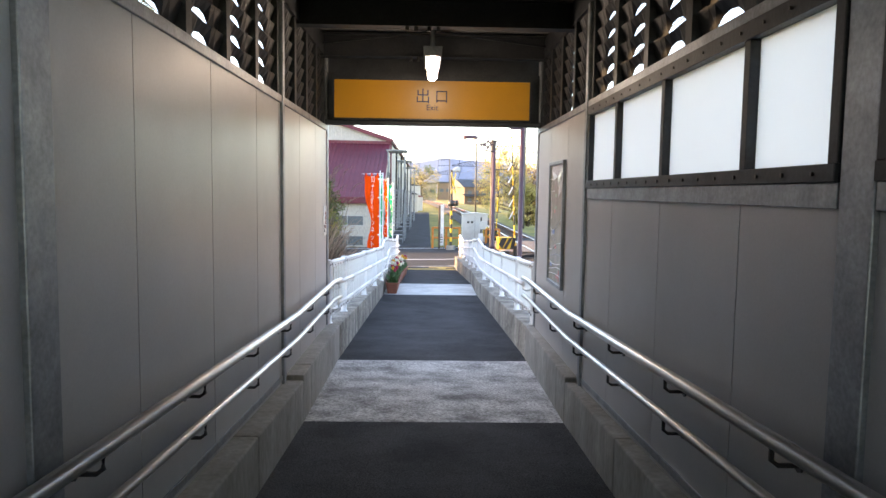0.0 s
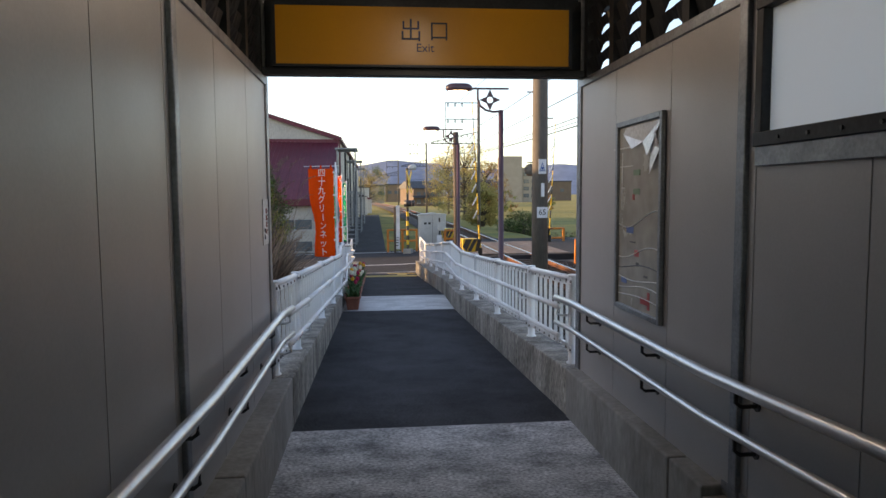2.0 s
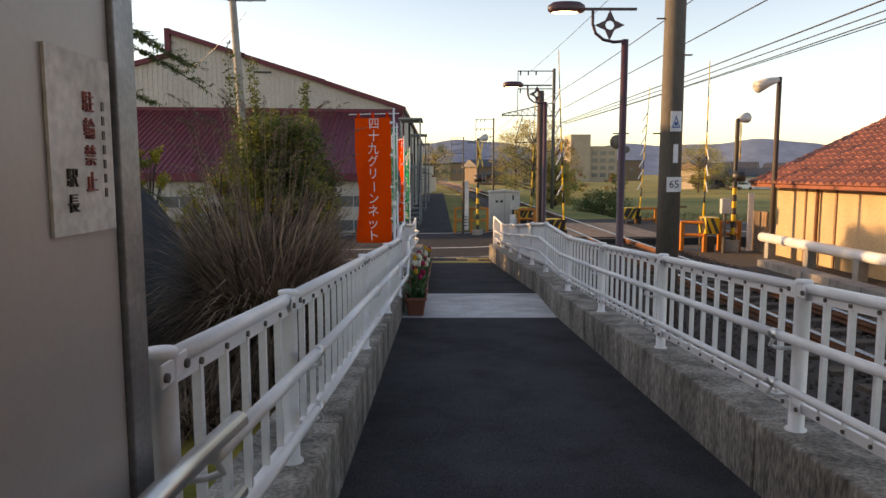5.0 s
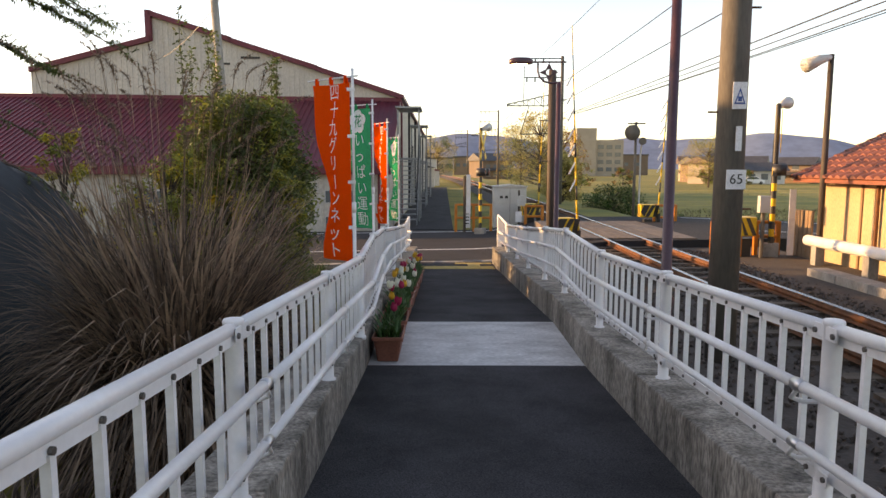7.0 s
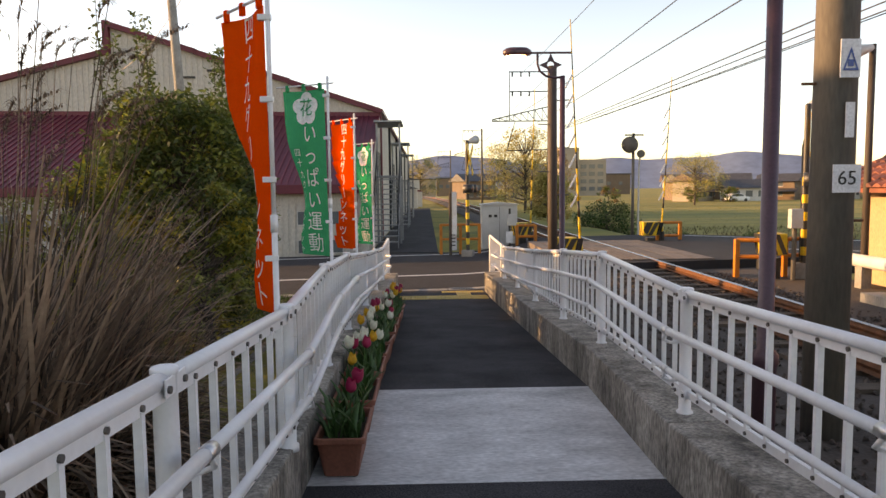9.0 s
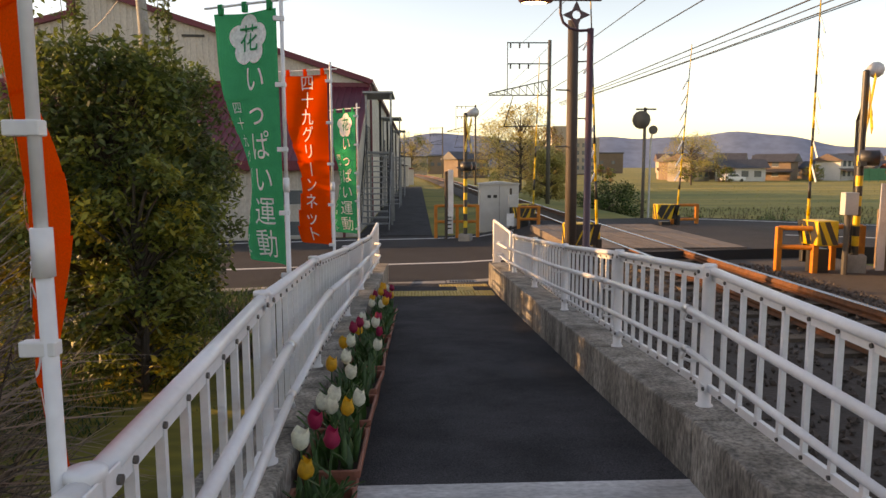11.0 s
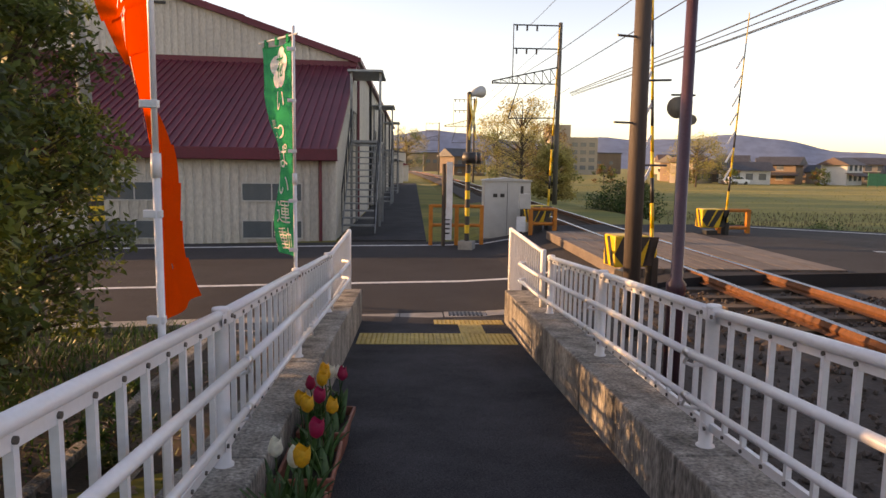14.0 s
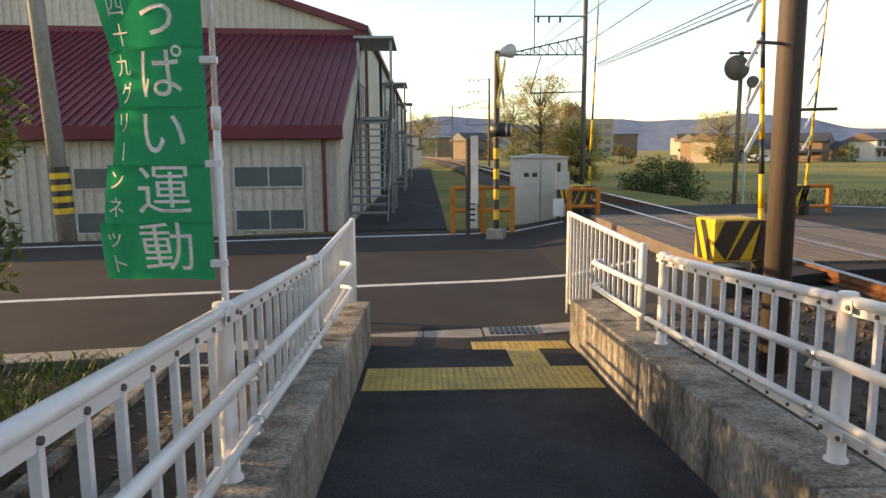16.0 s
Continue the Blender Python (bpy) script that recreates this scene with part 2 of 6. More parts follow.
def make(name, shape, mat, parent=None, label="", at=None, bevel=0.0, smooth=False):
    me = bpy.data.meshes.new(name)
    me.from_pydata(shape.v, [], shape.f)
    if smooth:
        me.shade_smooth()
    me.materials.append(mat)
    ob = new(name, me)
    if at is not None:
        ob.matrix_basis = at
    if parent is not None:
        ob.parent = parent
    if bevel:
        mod = ob.modifiers.new("edge", "BEVEL")
        mod.width, mod.segments, mod.limit_method = bevel, 2, "ANGLE"
    if label:
        ob["label"] = label
    return ob


def part(name, shape, mat, parent, label="", bevel=0.0, smooth=False):
    return make(name, shape, mat, parent, label, None, bevel, smooth)


def thing(name, label, category, group="", at=None):
    ob = new(name)
    if at is not None:
        ob.matrix_basis = at
    return tagged(ob, label, category, group)


def setting(name, shape, mat, label, bevel=0.0, smooth=False):
    return tagged(make(name, shape, mat, None, "", None, bevel, smooth), label, name.rstrip("_0123456789").replace("_", " "), "", "structure")


def lettering(name, text, size, mat, parent, m, label="", depth=0.002, align="CENTER"):
    cu = bpy.data.curves.new(name, "FONT")
    cu.body, cu.size, cu.align_x, cu.align_y, cu.extrude, cu.resolution_u = text, size, align, "CENTER", depth, 3
    tmp = new("tmp", cu)
    bpy.context.view_layer.update()
    me = bpy.data.meshes.new_from_object(tmp.evaluated_get(bpy.context.evaluated_depsgraph_get()))
    bpy.data.objects.remove(tmp)
    me.materials.clear()
    me.materials.append(mat)
    ob = new(name, me)
    ob.parent, ob.matrix_basis = parent, m
    if label:
        ob["label"] = label
    return ob


# ---- plan ----
FLOOR = [(-5.0, 1.83), (5.3, 1.317), (7.16, 1.302), (14.13, 0.905), (15.86, 0.895), (23.9, 0.30), (25.3, 0.235), (26.0, 0.20)]


def along(table, y):
    for (a, za), (b, zb) in zip(table, table[1:]):
        if y <= b:
            return za + (zb - za) * (y - a) / (b - a)
    return table[-1][1]


def floor_z(y):
    return along(FLOOR, y)


def rail_x(y):
    return 0.94 + 0.0075 * (y - 8.8)


def left_x(y):
    return along([(7.0, -1.185), (9.0, -1.135), (12.4, -1.09), (13.8, -1.06), (15.45, -1.12), (17.0, -1.165), (22.0, -1.23), (26.6, -1.30)], y)


def fence_h(y):
    return along([(7.0, 0.975), (12.5, 0.975), (14.3, 0.985), (16.1, 1.045), (17.7, 1.045), (19.6, 1.02), (21.5, 1.03), (24.0, 1.03), (27.0, 1.03)], y)


def kerb_h(y):
    return along([(7.0, 0.33), (12.0, 0.31), (16.0, 0.30), (19.6, 0.33), (21.5, 0.38), (23.6, 0.42), (27.0, 0.42)], y)


SKEW = 0.15


def road_z(x):
    return along([(-60, 0.0), (-9, 0.17), (-2, 0.2), (0.5, 0.2), (1.6, 0.24), (2.6, 0.42), (3.6, 0.62), (4.2, 0.66), (9, 0.66), (20, 0.1), (200, -0.3)], x)


KERB_R, KERB_L, WALL_R, WALL_L, WALL_END = 0.83, -1.04, 0.91, -1.17, 7.3

# ---- ground, road, ramp ----
g = Shape()
xs = [-3000, -300, -60, -30, -15, -9, -5, -3, -1.3, 0.9, 1.6, 2.6, 3.4, 6.2, 8.0, 11, 16, 30, 60, 300, 3000]
ys = [-300, -30, -6, 0, 6, 12, 18, 22, 25, 30, 36, 42, 60, 90, 140, 300, 3000]


def ground_z(x, y):
    z = 0.2
    if x < -1.2:
        z = 0.15 + 0.02 * max(-8, x)
        if y < 20:
            z += 0.12
    elif x < 0.95:
        z = 0.1
    elif x <= 8.5:
        z = along([(0.9, 0.25), (1.6, 0.36), (2.6, 0.42), (3.4, 0.44), (6.2, 0.44), (8.5, 0.45)], x)
        if y > 42:
            z = along([(0.9, 0.0), (2.6, 0.2), (3.4, 0.4), (6.2, 0.4), (8.5, 0.1)], x)
    else:
        z = along([(8.5, 0.42), (16, 0.1), (60, -0.3), (3000, -0.3)], x) if y < 34 else -0.25
    return z if y < 300 else -0.3


nx = len(xs)
for yy in ys:
    for xx in xs:
        g.v.append((xx, yy, ground_z(xx, yy) - (0.25 if 24.5 < yy - SKEW * max(-60, min(60, xx)) < 36 else 0)))
for j in range(len(ys) - 1):
    for i in range(nx - 1):
        g.f.append((j * nx + i, j * nx + i + 1, (j + 1) * nx + i + 1, (j + 1) * nx + i))
GROUND = setting("ground", g, FIELD, "meadow and bare earth ground reaching the hills")

rd = Shape()
rx = [-60, -30, -15, -9, -6, -4, -2, 0.5, 1.5, 2.6, 3.6, 4.2, 6, 9, 12, 16, 20, 40, 80, 200]
for a, b in zip(rx, rx[1:]):
    rd.prism([(a, 26.0 + SKEW * a, road_z(a)), (b, 26.0 + SKEW * b, road_z(b)), (b, 35.0 + SKEW * b, road_z(b)), (a, 35.0 + SKEW * a, road_z(a))], (0, 0, -0.4))
ROAD = setting("road", rd, ROADTOP, "dark asphalt road climbing to a level crossing")
for name, y0 in (("road_line_near", 28.5), ("road_line_far", 34.1)):
    s = Shape()
    for a, b in zip(rx, rx[1:]):
        if b <= 2.7 or a >= 9:
            s.prism([(a, y0 + SKEW * a, road_z(a) + 0.004), (b, y0 + SKEW * b, road_z(b) + 0.004), (b, y0 + 0.15 + SKEW * b, road_z(b) + 0.004), (a, y0 + 0.15 + SKEW * a, road_z(a) + 0.004)], (0, 0, -0.02))
    setting(name, s, LINE, "worn white edge line painted on the road")

for name, lo, hi, mt, lab in (("floor_1", -5.0, 5.3, ASPHALT, "dark asphalt ramp floor inside the passage"), ("floor_2", 5.3, 7.16, SLAB, "worn grey concrete landing slab"),
                              ("floor_3", 7.16, 14.13, ASPHALT, "dark asphalt ramp floor between kerbs"), ("floor_4", 14.13, 15.86, SLAB2, "pale concrete landing slab across the ramp"),
                              ("floor_5", 15.86, 26.02, ASPHALT, "dark asphalt ramp floor running down to the road")):
    pts = [(lo, floor_z(lo))] + [(y, z) for y, z in FLOOR if lo < y < hi] + [(hi, floor_z(hi))]
    setting(name, Shape().slab(-1.10, 0.90, pts, 0.3), mt, lab)

# ---- kerb walls ----
for name, xin, xout in (("kerb_right", KERB_R, 1.16), ("kerb_left", KERB_L, -1.38)):
    ob = tagged(new(name), "weathered concrete kerb wall beside the ramp", "kerb", "", "structure")
    cuts = [7.3, 9.0, 10.8, 12.6, 14.13, 15.86, 17.7, 19.5, 21.3, 23.1, 24.3, 25.35]
    for a, b in zip(cuts, cuts[1:]):
        s = Shape()
        lo, hi = sorted((xin, xout))
        a2, b2 = a + 0.006, b - 0.006
        ta, tb_ = floor_z(a) + kerb_h(a), floor_z(b) + kerb_h(b)
        s.prism([(lo, a2, ta), (hi, a2, ta), (hi, b2, tb_), (lo, b2, tb_)], (0, 0, -1.2))
        part("kerb_block", s, CONC_DARK, ob, "", bevel=0.012)
for name, xin, xout in (("wall_base_right", 0.82, 1.05), ("wall_base_left", -1.04, -1.30)):
    ob = tagged(new(name), "smooth grey concrete plinth under the passage wall", "plinth", "", "structure")
    cuts = [-5.0, -2.0, 0.4, 2.2, 4.0, 5.3, 5.62, 7.29]
    for a, b in zip(cuts, cuts[1:]):
        lo, hi = sorted((xin, xout))
        t = 0.335 if a >= 5.3 else 0.30
        s = Shape().prism([(lo, a + 0.004, floor_z(a) + t), (hi, a + 0.004, floor_z(a) + t), (hi, b - 0.004, floor_z(b) + t), (lo, b - 0.004, floor_z(b) + t)], (0, 0, -1.3))
        part("plinth_block", s, CONCRETE, ob, "", bevel=0.01)

# ---- passage walls ----
TOP, SILL, LOUV, DECK = 4.24, 3.0, 3.54, 4.44
for side, x0, sgn in (("right", WALL_R, 1), ("left", WALL_L, -1)):
    w = tagged(new("wall_" + side), "grey metal panel wall of the station passage", "wall", "", "structure")
    seams = [-5.0, -2.6, -1.3, 0.0, 1.2, 2.26, 2.87, 3.70, 4.53, 5.12, 5.86, 6.6, 7.25]
    for a, b in zip(seams, seams[1:]):
        top = LOUV if (side == "left" or a >= 5.1) else SILL - 0.07
        zb = lambda y: floor_z(y) + 0.30
        lo, hi = sorted((x0, x0 + 0.06 * sgn))
        s = Shape()
        s.v = [(lo, a + 0.003, zb(a)), (hi, a + 0.003, zb(a)), (hi, b - 0.003, zb(b)), (lo, b - 0.003, zb(b)), (lo, a + 0.003, top), (hi, a + 0.003, top), (hi, b - 0.003, top), (lo, b - 0.003, top)]
        s.f = [(3, 2, 1, 0), (4, 5, 6, 7), (0, 1, 5, 4), (2, 3, 7, 6), (1, 2, 6, 5), (3, 0, 4, 7)]
        part("panel", s, PANEL, w)
    # steel columns and rails on the wall
    for y in (-2.9, 2.26, 5.2):
        lo, hi = sorted((x0 - 0.02 * sgn, x0 + 0.10 * sgn))
        d = 0.07 if y < 5 else 0.03
        y -= 0.06 if sgn > 0 and 0 < y < 3 else 0.0
        part("column", Shape().box(lo, y - d, floor_z(y) + 0.3, hi, y + d, TOP), STEEL, w, "galvanised steel column", bevel=0.005)
    lo, hi = sorted((x0 - 0.012 * sgn, x0 + 0.09 * sgn))
    part("end_post", Shape().box(lo, 7.25, floor_z(7.25) + 0.32, hi, 7.33, TOP), STEEL, w, "galvanised steel end post", bevel=0.004)
    part("louver_rail", Shape().box(lo, -5, LOUV, hi, 7.25, LOUV + 0.05), STEEL, w, "", bevel=0.004)
    part("base_trim", Shape().prism([(x0 - 0.008 * sgn, -5, floor_z(-5) + 0.36), (x0 - 0.008 * sgn, 5.3, floor_z(5.3) + 0.36), (x0 - 0.008 * sgn, 5.3, floor_z(5.3) + 0.325), (x0 - 0.008 * sgn, -5, floor_z(-5) + 0.325)], (0.006 * sgn, 0, 0)), STEEL, w)
    # perforated louvre bands over the wall
    for ya, yb in ((-2.8, -0.4), (-0.4, 2.1), (2.3, 5.15), (5.25, 7.2)):
        lv = thing("louver_band", "dark galvanised louvre band with scalloped openings above the wall", "louver", "louver bands")
        n = 5 if yb - ya > 2 else 4
        for k in range(n + 1):
            y = ya + (yb - ya) * k / n
            lo, hi = sorted((x0 + 0.005 * sgn, x0 + 0.07 * sgn))
            part("upright", Shape().box(lo, y - 0.035, LOUV + 0.05, hi, y + 0.035, TOP), DARKSTEEL, lv)
        for k in range(n):
            y0, y1 = ya + (yb - ya) * k / n + 0.035, ya + (yb - ya) * (k + 1) / n - 0.035
            for r in range(6):
                z = LOUV + 0.055 + r * 0.107
                s = Shape()
                # a sheet tilted outward whose lower edge is cut in a scallop
                m = 8
                for q in range(m + 1):
                    f = q / m
                    y = y0 + (y1 - y0) * f
                    cut = 0.05 * math.sqrt(max(0, 1 - ((f - 0.5) / 0.27) ** 2)) if abs(f - 0.5) < 0.27 else 0
                    s.v += [(x0 + 0.02 * sgn, y, z + 0.122 - cut * 0.2), (x0 + 0.06 * sgn, y, z + cut * 1.5)]
                for q in range(m):
                    s.f.append((2 * q, 2 * q + 1, 2 * q + 3, 2 * q + 2))
                part("slat", s, LOUVER, lv)

# windows in the right wall
win = tagged(new("window_1"), "row of frosted white panes in a dark steel frame", "window", "", "structure")
FROST = bpy.data.materials.new("frosted_glass")
FROST.use_nodes = True
_b = FROST.node_tree.nodes["Principled BSDF"]
_tr = FROST.node_tree.nodes.new("ShaderNodeBsdfTranslucent")
_ms = FROST.node_tree.nodes.new("ShaderNodeMixShader")
_tr.inputs[0].default_value = (0.88, 0.84, 0.81, 1)
_b.inputs["Base Color"].default_value, _b.inputs["Roughness"].default_value = (0.8, 0.82, 0.84, 1), 0.4
_ms.inputs[0].default_value = 0.8
for a, b in ((_b.outputs[0], _ms.inputs[1]), (_tr.outputs[0], _ms.inputs[2]), (_ms.outputs[0], FROST.node_tree.nodes["Material Output"].inputs[0])):
    FROST.node_tree.links.new(a, b)
for ys0, ys1, mulls in ((2.28, 5.1, (4.42, 3.64, 2.82)), (-2.8, 2.12, (-1.6, -0.4, 0.9))):
    x0 = WALL_R
    part("frame_rail", Shape().box(x0 - 0.02, ys0, SILL - 0.07, x0 + 0.08, ys1, SILL + 0.0), STEEL, win, "", bevel=0.003)
    part("frame_rail", Shape().box(x0 - 0.03, ys0, SILL + 0.0, x0 + 0.06, ys1, SILL + 0.05), DARKSTEEL, win, "", bevel=0.003)
    part("frame_rail", Shape().box(x0 - 0.03, ys0, LOUV - 0.06, x0 + 0.06, ys1, LOUV), DARKSTEEL, win, "", bevel=0.003)
    edges = sorted([ys0 + 0.02, *mulls, ys1 - 0.02])
    for y in edges:
        part("mullion", Shape().box(x0 - 0.025, y - 0.022, SILL + 0.05, x0 + 0.05, y + 0.022, LOUV - 0.06), DARKSTEEL, win, "", bevel=0.003)
    for a, b in zip(edges, edges[1:]):
        part("pane", Shape().box(x0 + 0.01, a + 0.022, SILL + 0.05, x0 + 0.016, b - 0.022, LOUV - 0.06), FROST, win)
    for k in range(int((ys1 - ys0) / 0.16)):
        y = ys0 + 0.1 + k * 0.16
        part("bolt", Shape().tube([(x0 - 0.036, y, SILL + 0.024), (x0 - 0.028, y, SILL + 0.024)], 0.007, 6), BLACKPAINT, win)
        part("bolt", Shape().tube([(x0 - 0.036, y, LOUV - 0.03), (x0 - 0.028, y, LOUV - 0.03)], 0.006, 6), BLACKPAINT, win)

# roof: deck with ribs, beams, braces; back wall closing the passage
s = Shape()
y = -5.0
while y < 7.4:
    s.box(-1.5, y, DECK + 0.02, 1.25, y + 0.16, DECK + 0.06).box(-1.5, y + 0.16, DECK, 1.25, y + 0.2, DECK + 0.06)
    y += 0.2
setting("ceiling", s, ROOFDECK, "pale ribbed steel roof deck")
for k, yb in enumerate((-3.7, -2.5, -1.3, -0.1, 1.1, 2.3, 3.5, 4.7, 5.9, 7.1)):
    bm = thing("roof_beam", "dark steel I-beam across the passage roof", "beam", "roof beams")
    h, zt_ = 0.2, DECK - 0.01
    part("web", Shape().box(-1.27, yb - 0.008, zt_ - h, 1.01, yb + 0.008, zt_), DARKSTEEL, bm)
    part("flange", Shape().box(-1.27, yb - 0.06, zt_ - 0.012, 1.01, yb + 0.06, zt_), DARKSTEEL, bm)
    part("flange", Shape().box(-1.27, yb - 0.06, zt_ - h - 0.012, 1.01, yb + 0.06, zt_ - h), DARKSTEEL, bm)
    for q in (-0.35, -0.28, -0.18, -0.11):
        part("bolt", Shape().tube([(q, yb - 0.03, zt_ - h - 0.045), (q, yb - 0.03, zt_ - h - 0.012)], 0.018, 6), BLACKPAINT, bm)
for sgn, xx in ((1, 0.97), (-1, -1.23)):
    setting("eave_beam_right" if sgn > 0 else "eave_beam_left", Shape().box(xx - 0.06, -5, 4.24, xx + 0.06, 7.3, 4.42), DARKSTEEL, "dark steel edge beam under the roof")
br = thing("roof_brace", "thin steel cross braces under the roof deck", "brace")
part("rod", Shape().tube([(-1.2, 5.95, 4.33), (0.95, 7.05, 4.33)], 0.012, 6), DARKSTEEL, br)
part("rod", Shape().tube([(0.95, 5.95, 4.33), (-1.2, 7.05, 4.33)], 0.012, 6), DARKSTEEL, br)
# added wall, out of view, that shades ramp and passage from the low sun
setting("wall_west", Shape().box(-11.3, -12, -0.2, -11, 20.7, 6.0), PLASTER, "plain unseen wall added to keep low sun off the ramp")
# lintel and sign
setting("lintel", Shape().box(WALL_L, 7.20, 3.60, WALL_R, 7.3, 3.645).box(WALL_L, 7.26, 3.645, WALL_R, 7.3, 4.10), DARKSTEEL, "dark steel lintel over the exit")
setting("fascia", Shape().box(-1.5, 7.40, 4.08, 1.25, 7.44, 4.56), DARKSTEEL, "dark steel roof fascia over the exit")
sg = thing("exit_sign", "dark yellow exit sign with black lettering hung across the opening", "sign")
part("board", Shape().box(-1.08, 7.17, 3.66, 0.79, 7.2, 4.02), YELLOW_SIGN, sg)
for a in (Shape().box(-1.1, 7.165, 3.645, 0.81, 7.2, 3.66), Shape().box(-1.1, 7.165, 4.02, 0.81, 7.2, 4.035), Shape().box(-1.1, 7.165, 3.66, -1.08, 7.2, 4.02), Shape().box(0.79, 7.165, 3.66, 0.81, 7.2, 4.02)):
    part("frame", a, DARKSTEEL, sg)
lettering("lettering", "\u51fa", 0.15, BLACK, sg, pose(-0.235, 7.166, 3.865, 90))
lettering("lettering", "\u53e3", 0.14, BLACK, sg, pose(-0.055, 7.166, 3.865, 90))
lettering("lettering", "Exit", 0.075, BLACK, sg, pose(-0.145, 7.166, 3.765, 90))
# ceiling light
cl = thing("ceiling_light", "lit white tube lamp hung from a steel conduit", "light")
part("conduit", Shape().tube([(-0.15, 6.25, DECK), (-0.15, 6.25, 4.08)], 0.02, 8), STEEL, cl)
part("housing", Shape().prism([(-0.21, 5.98, 4.02), (-0.09, 5.98, 4.02), (-0.075, 5.98, 4.10), (-0.225, 5.98, 4.10)], (0, 0.62, 0)), STEEL, cl)
part("tube", Shape().tube([(-0.15, 5.97, 3.97), (-0.15, 6.6, 3.97)], 0.042, 12), glowing("tube_light", (1.0, 0.93, 0.82), 7.0), cl, "glowing white tube", smooth=True)

# handrails inside the passage and along the fences
def rail_run(side, ya, yb, height, r, mat, inward):
    s = Shape()
    ysn = [ya] + [y for y, _ in FLOOR if ya < y < yb] + [yb]
    pts = []
    for y in ysn:
        xw = (WALL_R - 0.085 if y < 7.4 else rail_x(y) - inward) if side > 0 else (WALL_L + 0.085 if y < 7.4 else left_x(y) + inward)
        pts.append((xw, y, floor_z(y) + height))
    return s.tube(pts, r, 12), pts


for side in (1, -1):
    hr = thing("handrail", "double stainless steel handrail on dark brackets along the passage wall", "handrail", "handrails")
    for h, r in ((0.80, 0.024), (0.62, 0.018)) if side > 0 else ((0.765, 0.024), (0.59, 0.018)):
        sh, _ = rail_run(side, -4.8, 7.6, h, r, STAINLESS, 0.10)
        part("rail", sh, STAINLESS, hr, smooth=True)
        y = -4.67
        while y < 7.3:
            xr = WALL_R - 0.085 if side > 0 else WALL_L + 0.085
            xw = WALL_R if side > 0 else WALL_L
            z = floor_z(y) + h
            part("bracket", Shape().tube([(xr, y, z - r), (xr, y, z - 0.06), (xr + 0.02 * side, y, z - 0.075), (xw, y, z - 0.075)], 0.008, 6), BRACKET, hr)
            part("bracket_plate", Shape().tube([(xw - 0.006 * side, y, z - 0.075), (xw, y, z - 0.075)], 0.022, 8), BRACKET, hr)
            y += 0.885

# wall map and notice
mp_ = thing("map_poster", "framed area map behind clear crumpled film on the wall", "poster")
x = WALL_R - 0.002
MAPPAPER = material("map_paper", (0.40, 0.385, 0.35), (0.34, 0.33, 0.29), 0.25, scale=3, fine=12, bump=0.05)
part("sheet", Shape().box(x - 0.008, 5.93, 2.22, x - 0.002, 6.50, 3.20), MAPPAPER, mp_, "pale map sheet")
for a in (Shape().box(x - 0.025, 5.90, 2.19, x, 5.93, 3.23), Shape().box(x - 0.025, 6.50, 2.19, x, 6.53, 3.23), Shape().box(x - 0.025, 5.93, 2.19, x, 6.50, 2.22), Shape().box(x - 0.025, 5.93, 3.20, x, 6.50, 3.23)):
    part("frame", a, STEEL, mp_, bevel=0.004)

MAPC = {"green": material("map_green", (0.12, 0.22, 0.12), rough=0.4, bump=0), "red": material("map_red", (0.5, 0.06, 0.06), rough=0.4, bump=0), "blue": material("map_blue", (0.08, 0.16, 0.4), rough=0.4, bump=0),
        "grey": material("map_grey", (0.6, 0.59, 0.57), rough=0.4, bump=0), "ink": material("map_ink", (0.05, 0.05, 0.05), rough=0.4, bump=0)}
for yy, zz, w, h, c in ((6.20, 2.93, 0.09, 0.03, "green"), (6.2, 2.83, 0.09, 0.03, "green"), (6.28, 2.62, 0.10, 0.035, "blue"), (6.20, 2.50, 0.06, 0.035, "red"), (6.20, 2.45, 0.04, 0.02, "ink"), (6.37, 2.34, 0.08, 0.03, "blue"), (6.07, 2.26, 0.1, 0.035, "red"), (6.05, 2.24, 0.03, 0.09, "red"),
                        (6.27, 2.80, 0.03, 0.03, "red"), (6.42, 2.86, 0.05, 0.01, "grey"), (6.45, 2.76, 0.012, 0.3, "grey"), (6.25, 2.57, 0.08, 0.008, "ink"), (6.08, 2.4, 0.05, 0.012, "ink"), (6.3, 3.08, 0.3, 0.008, "grey"), (6.3, 2.98, 0.26, 0.005, "grey")):
    part("map_mark", Shape().box(x - 0.0095, yy, zz, x - 0.0081, yy + w, zz + h), MAPC[c], mp_)
for k, (z0, amp, c, ph) in enumerate(((2.44, 0.02, "ink", 0.3), (2.52, 0.04, "grey", 1.0), (2.38, 0.015, "grey", 2.0), (2.33, 0.02, "grey", 0.5), (2.70, 0.05, "grey", 1.5), (2.28, 0.01, "grey", 0.0))):
    part("map_road", Shape().tube([(x - 0.0085, 5.94 + 0.555 * q / 12, z0 + amp * math.sin(ph + 4 * q / 12)) for q in range(13)], 0.0035, 4), MAPC[c], mp_)
FILM = material("clear_film", (0.7, 0.72, 0.75), rough=0.12, bump=0)
cr = Shape()
cr.quad((x - 0.012, 5.94, 3.19), (x - 0.03, 6.06, 3.02), (x - 0.014, 6.16, 3.10), (x - 0.026, 6.28, 3.07), (x - 0.012, 6.44, 3.16), (x - 0.012, 6.40, 3.19))
cr.quad((x - 0.013, 5.95, 3.05), (x - 0.03, 6.03, 2.93), (x - 0.014, 6.05, 3.08), (x - 0.02, 5.99, 3.15))
part("film", cr, FILM, mp_, "loose crumpled clear film")
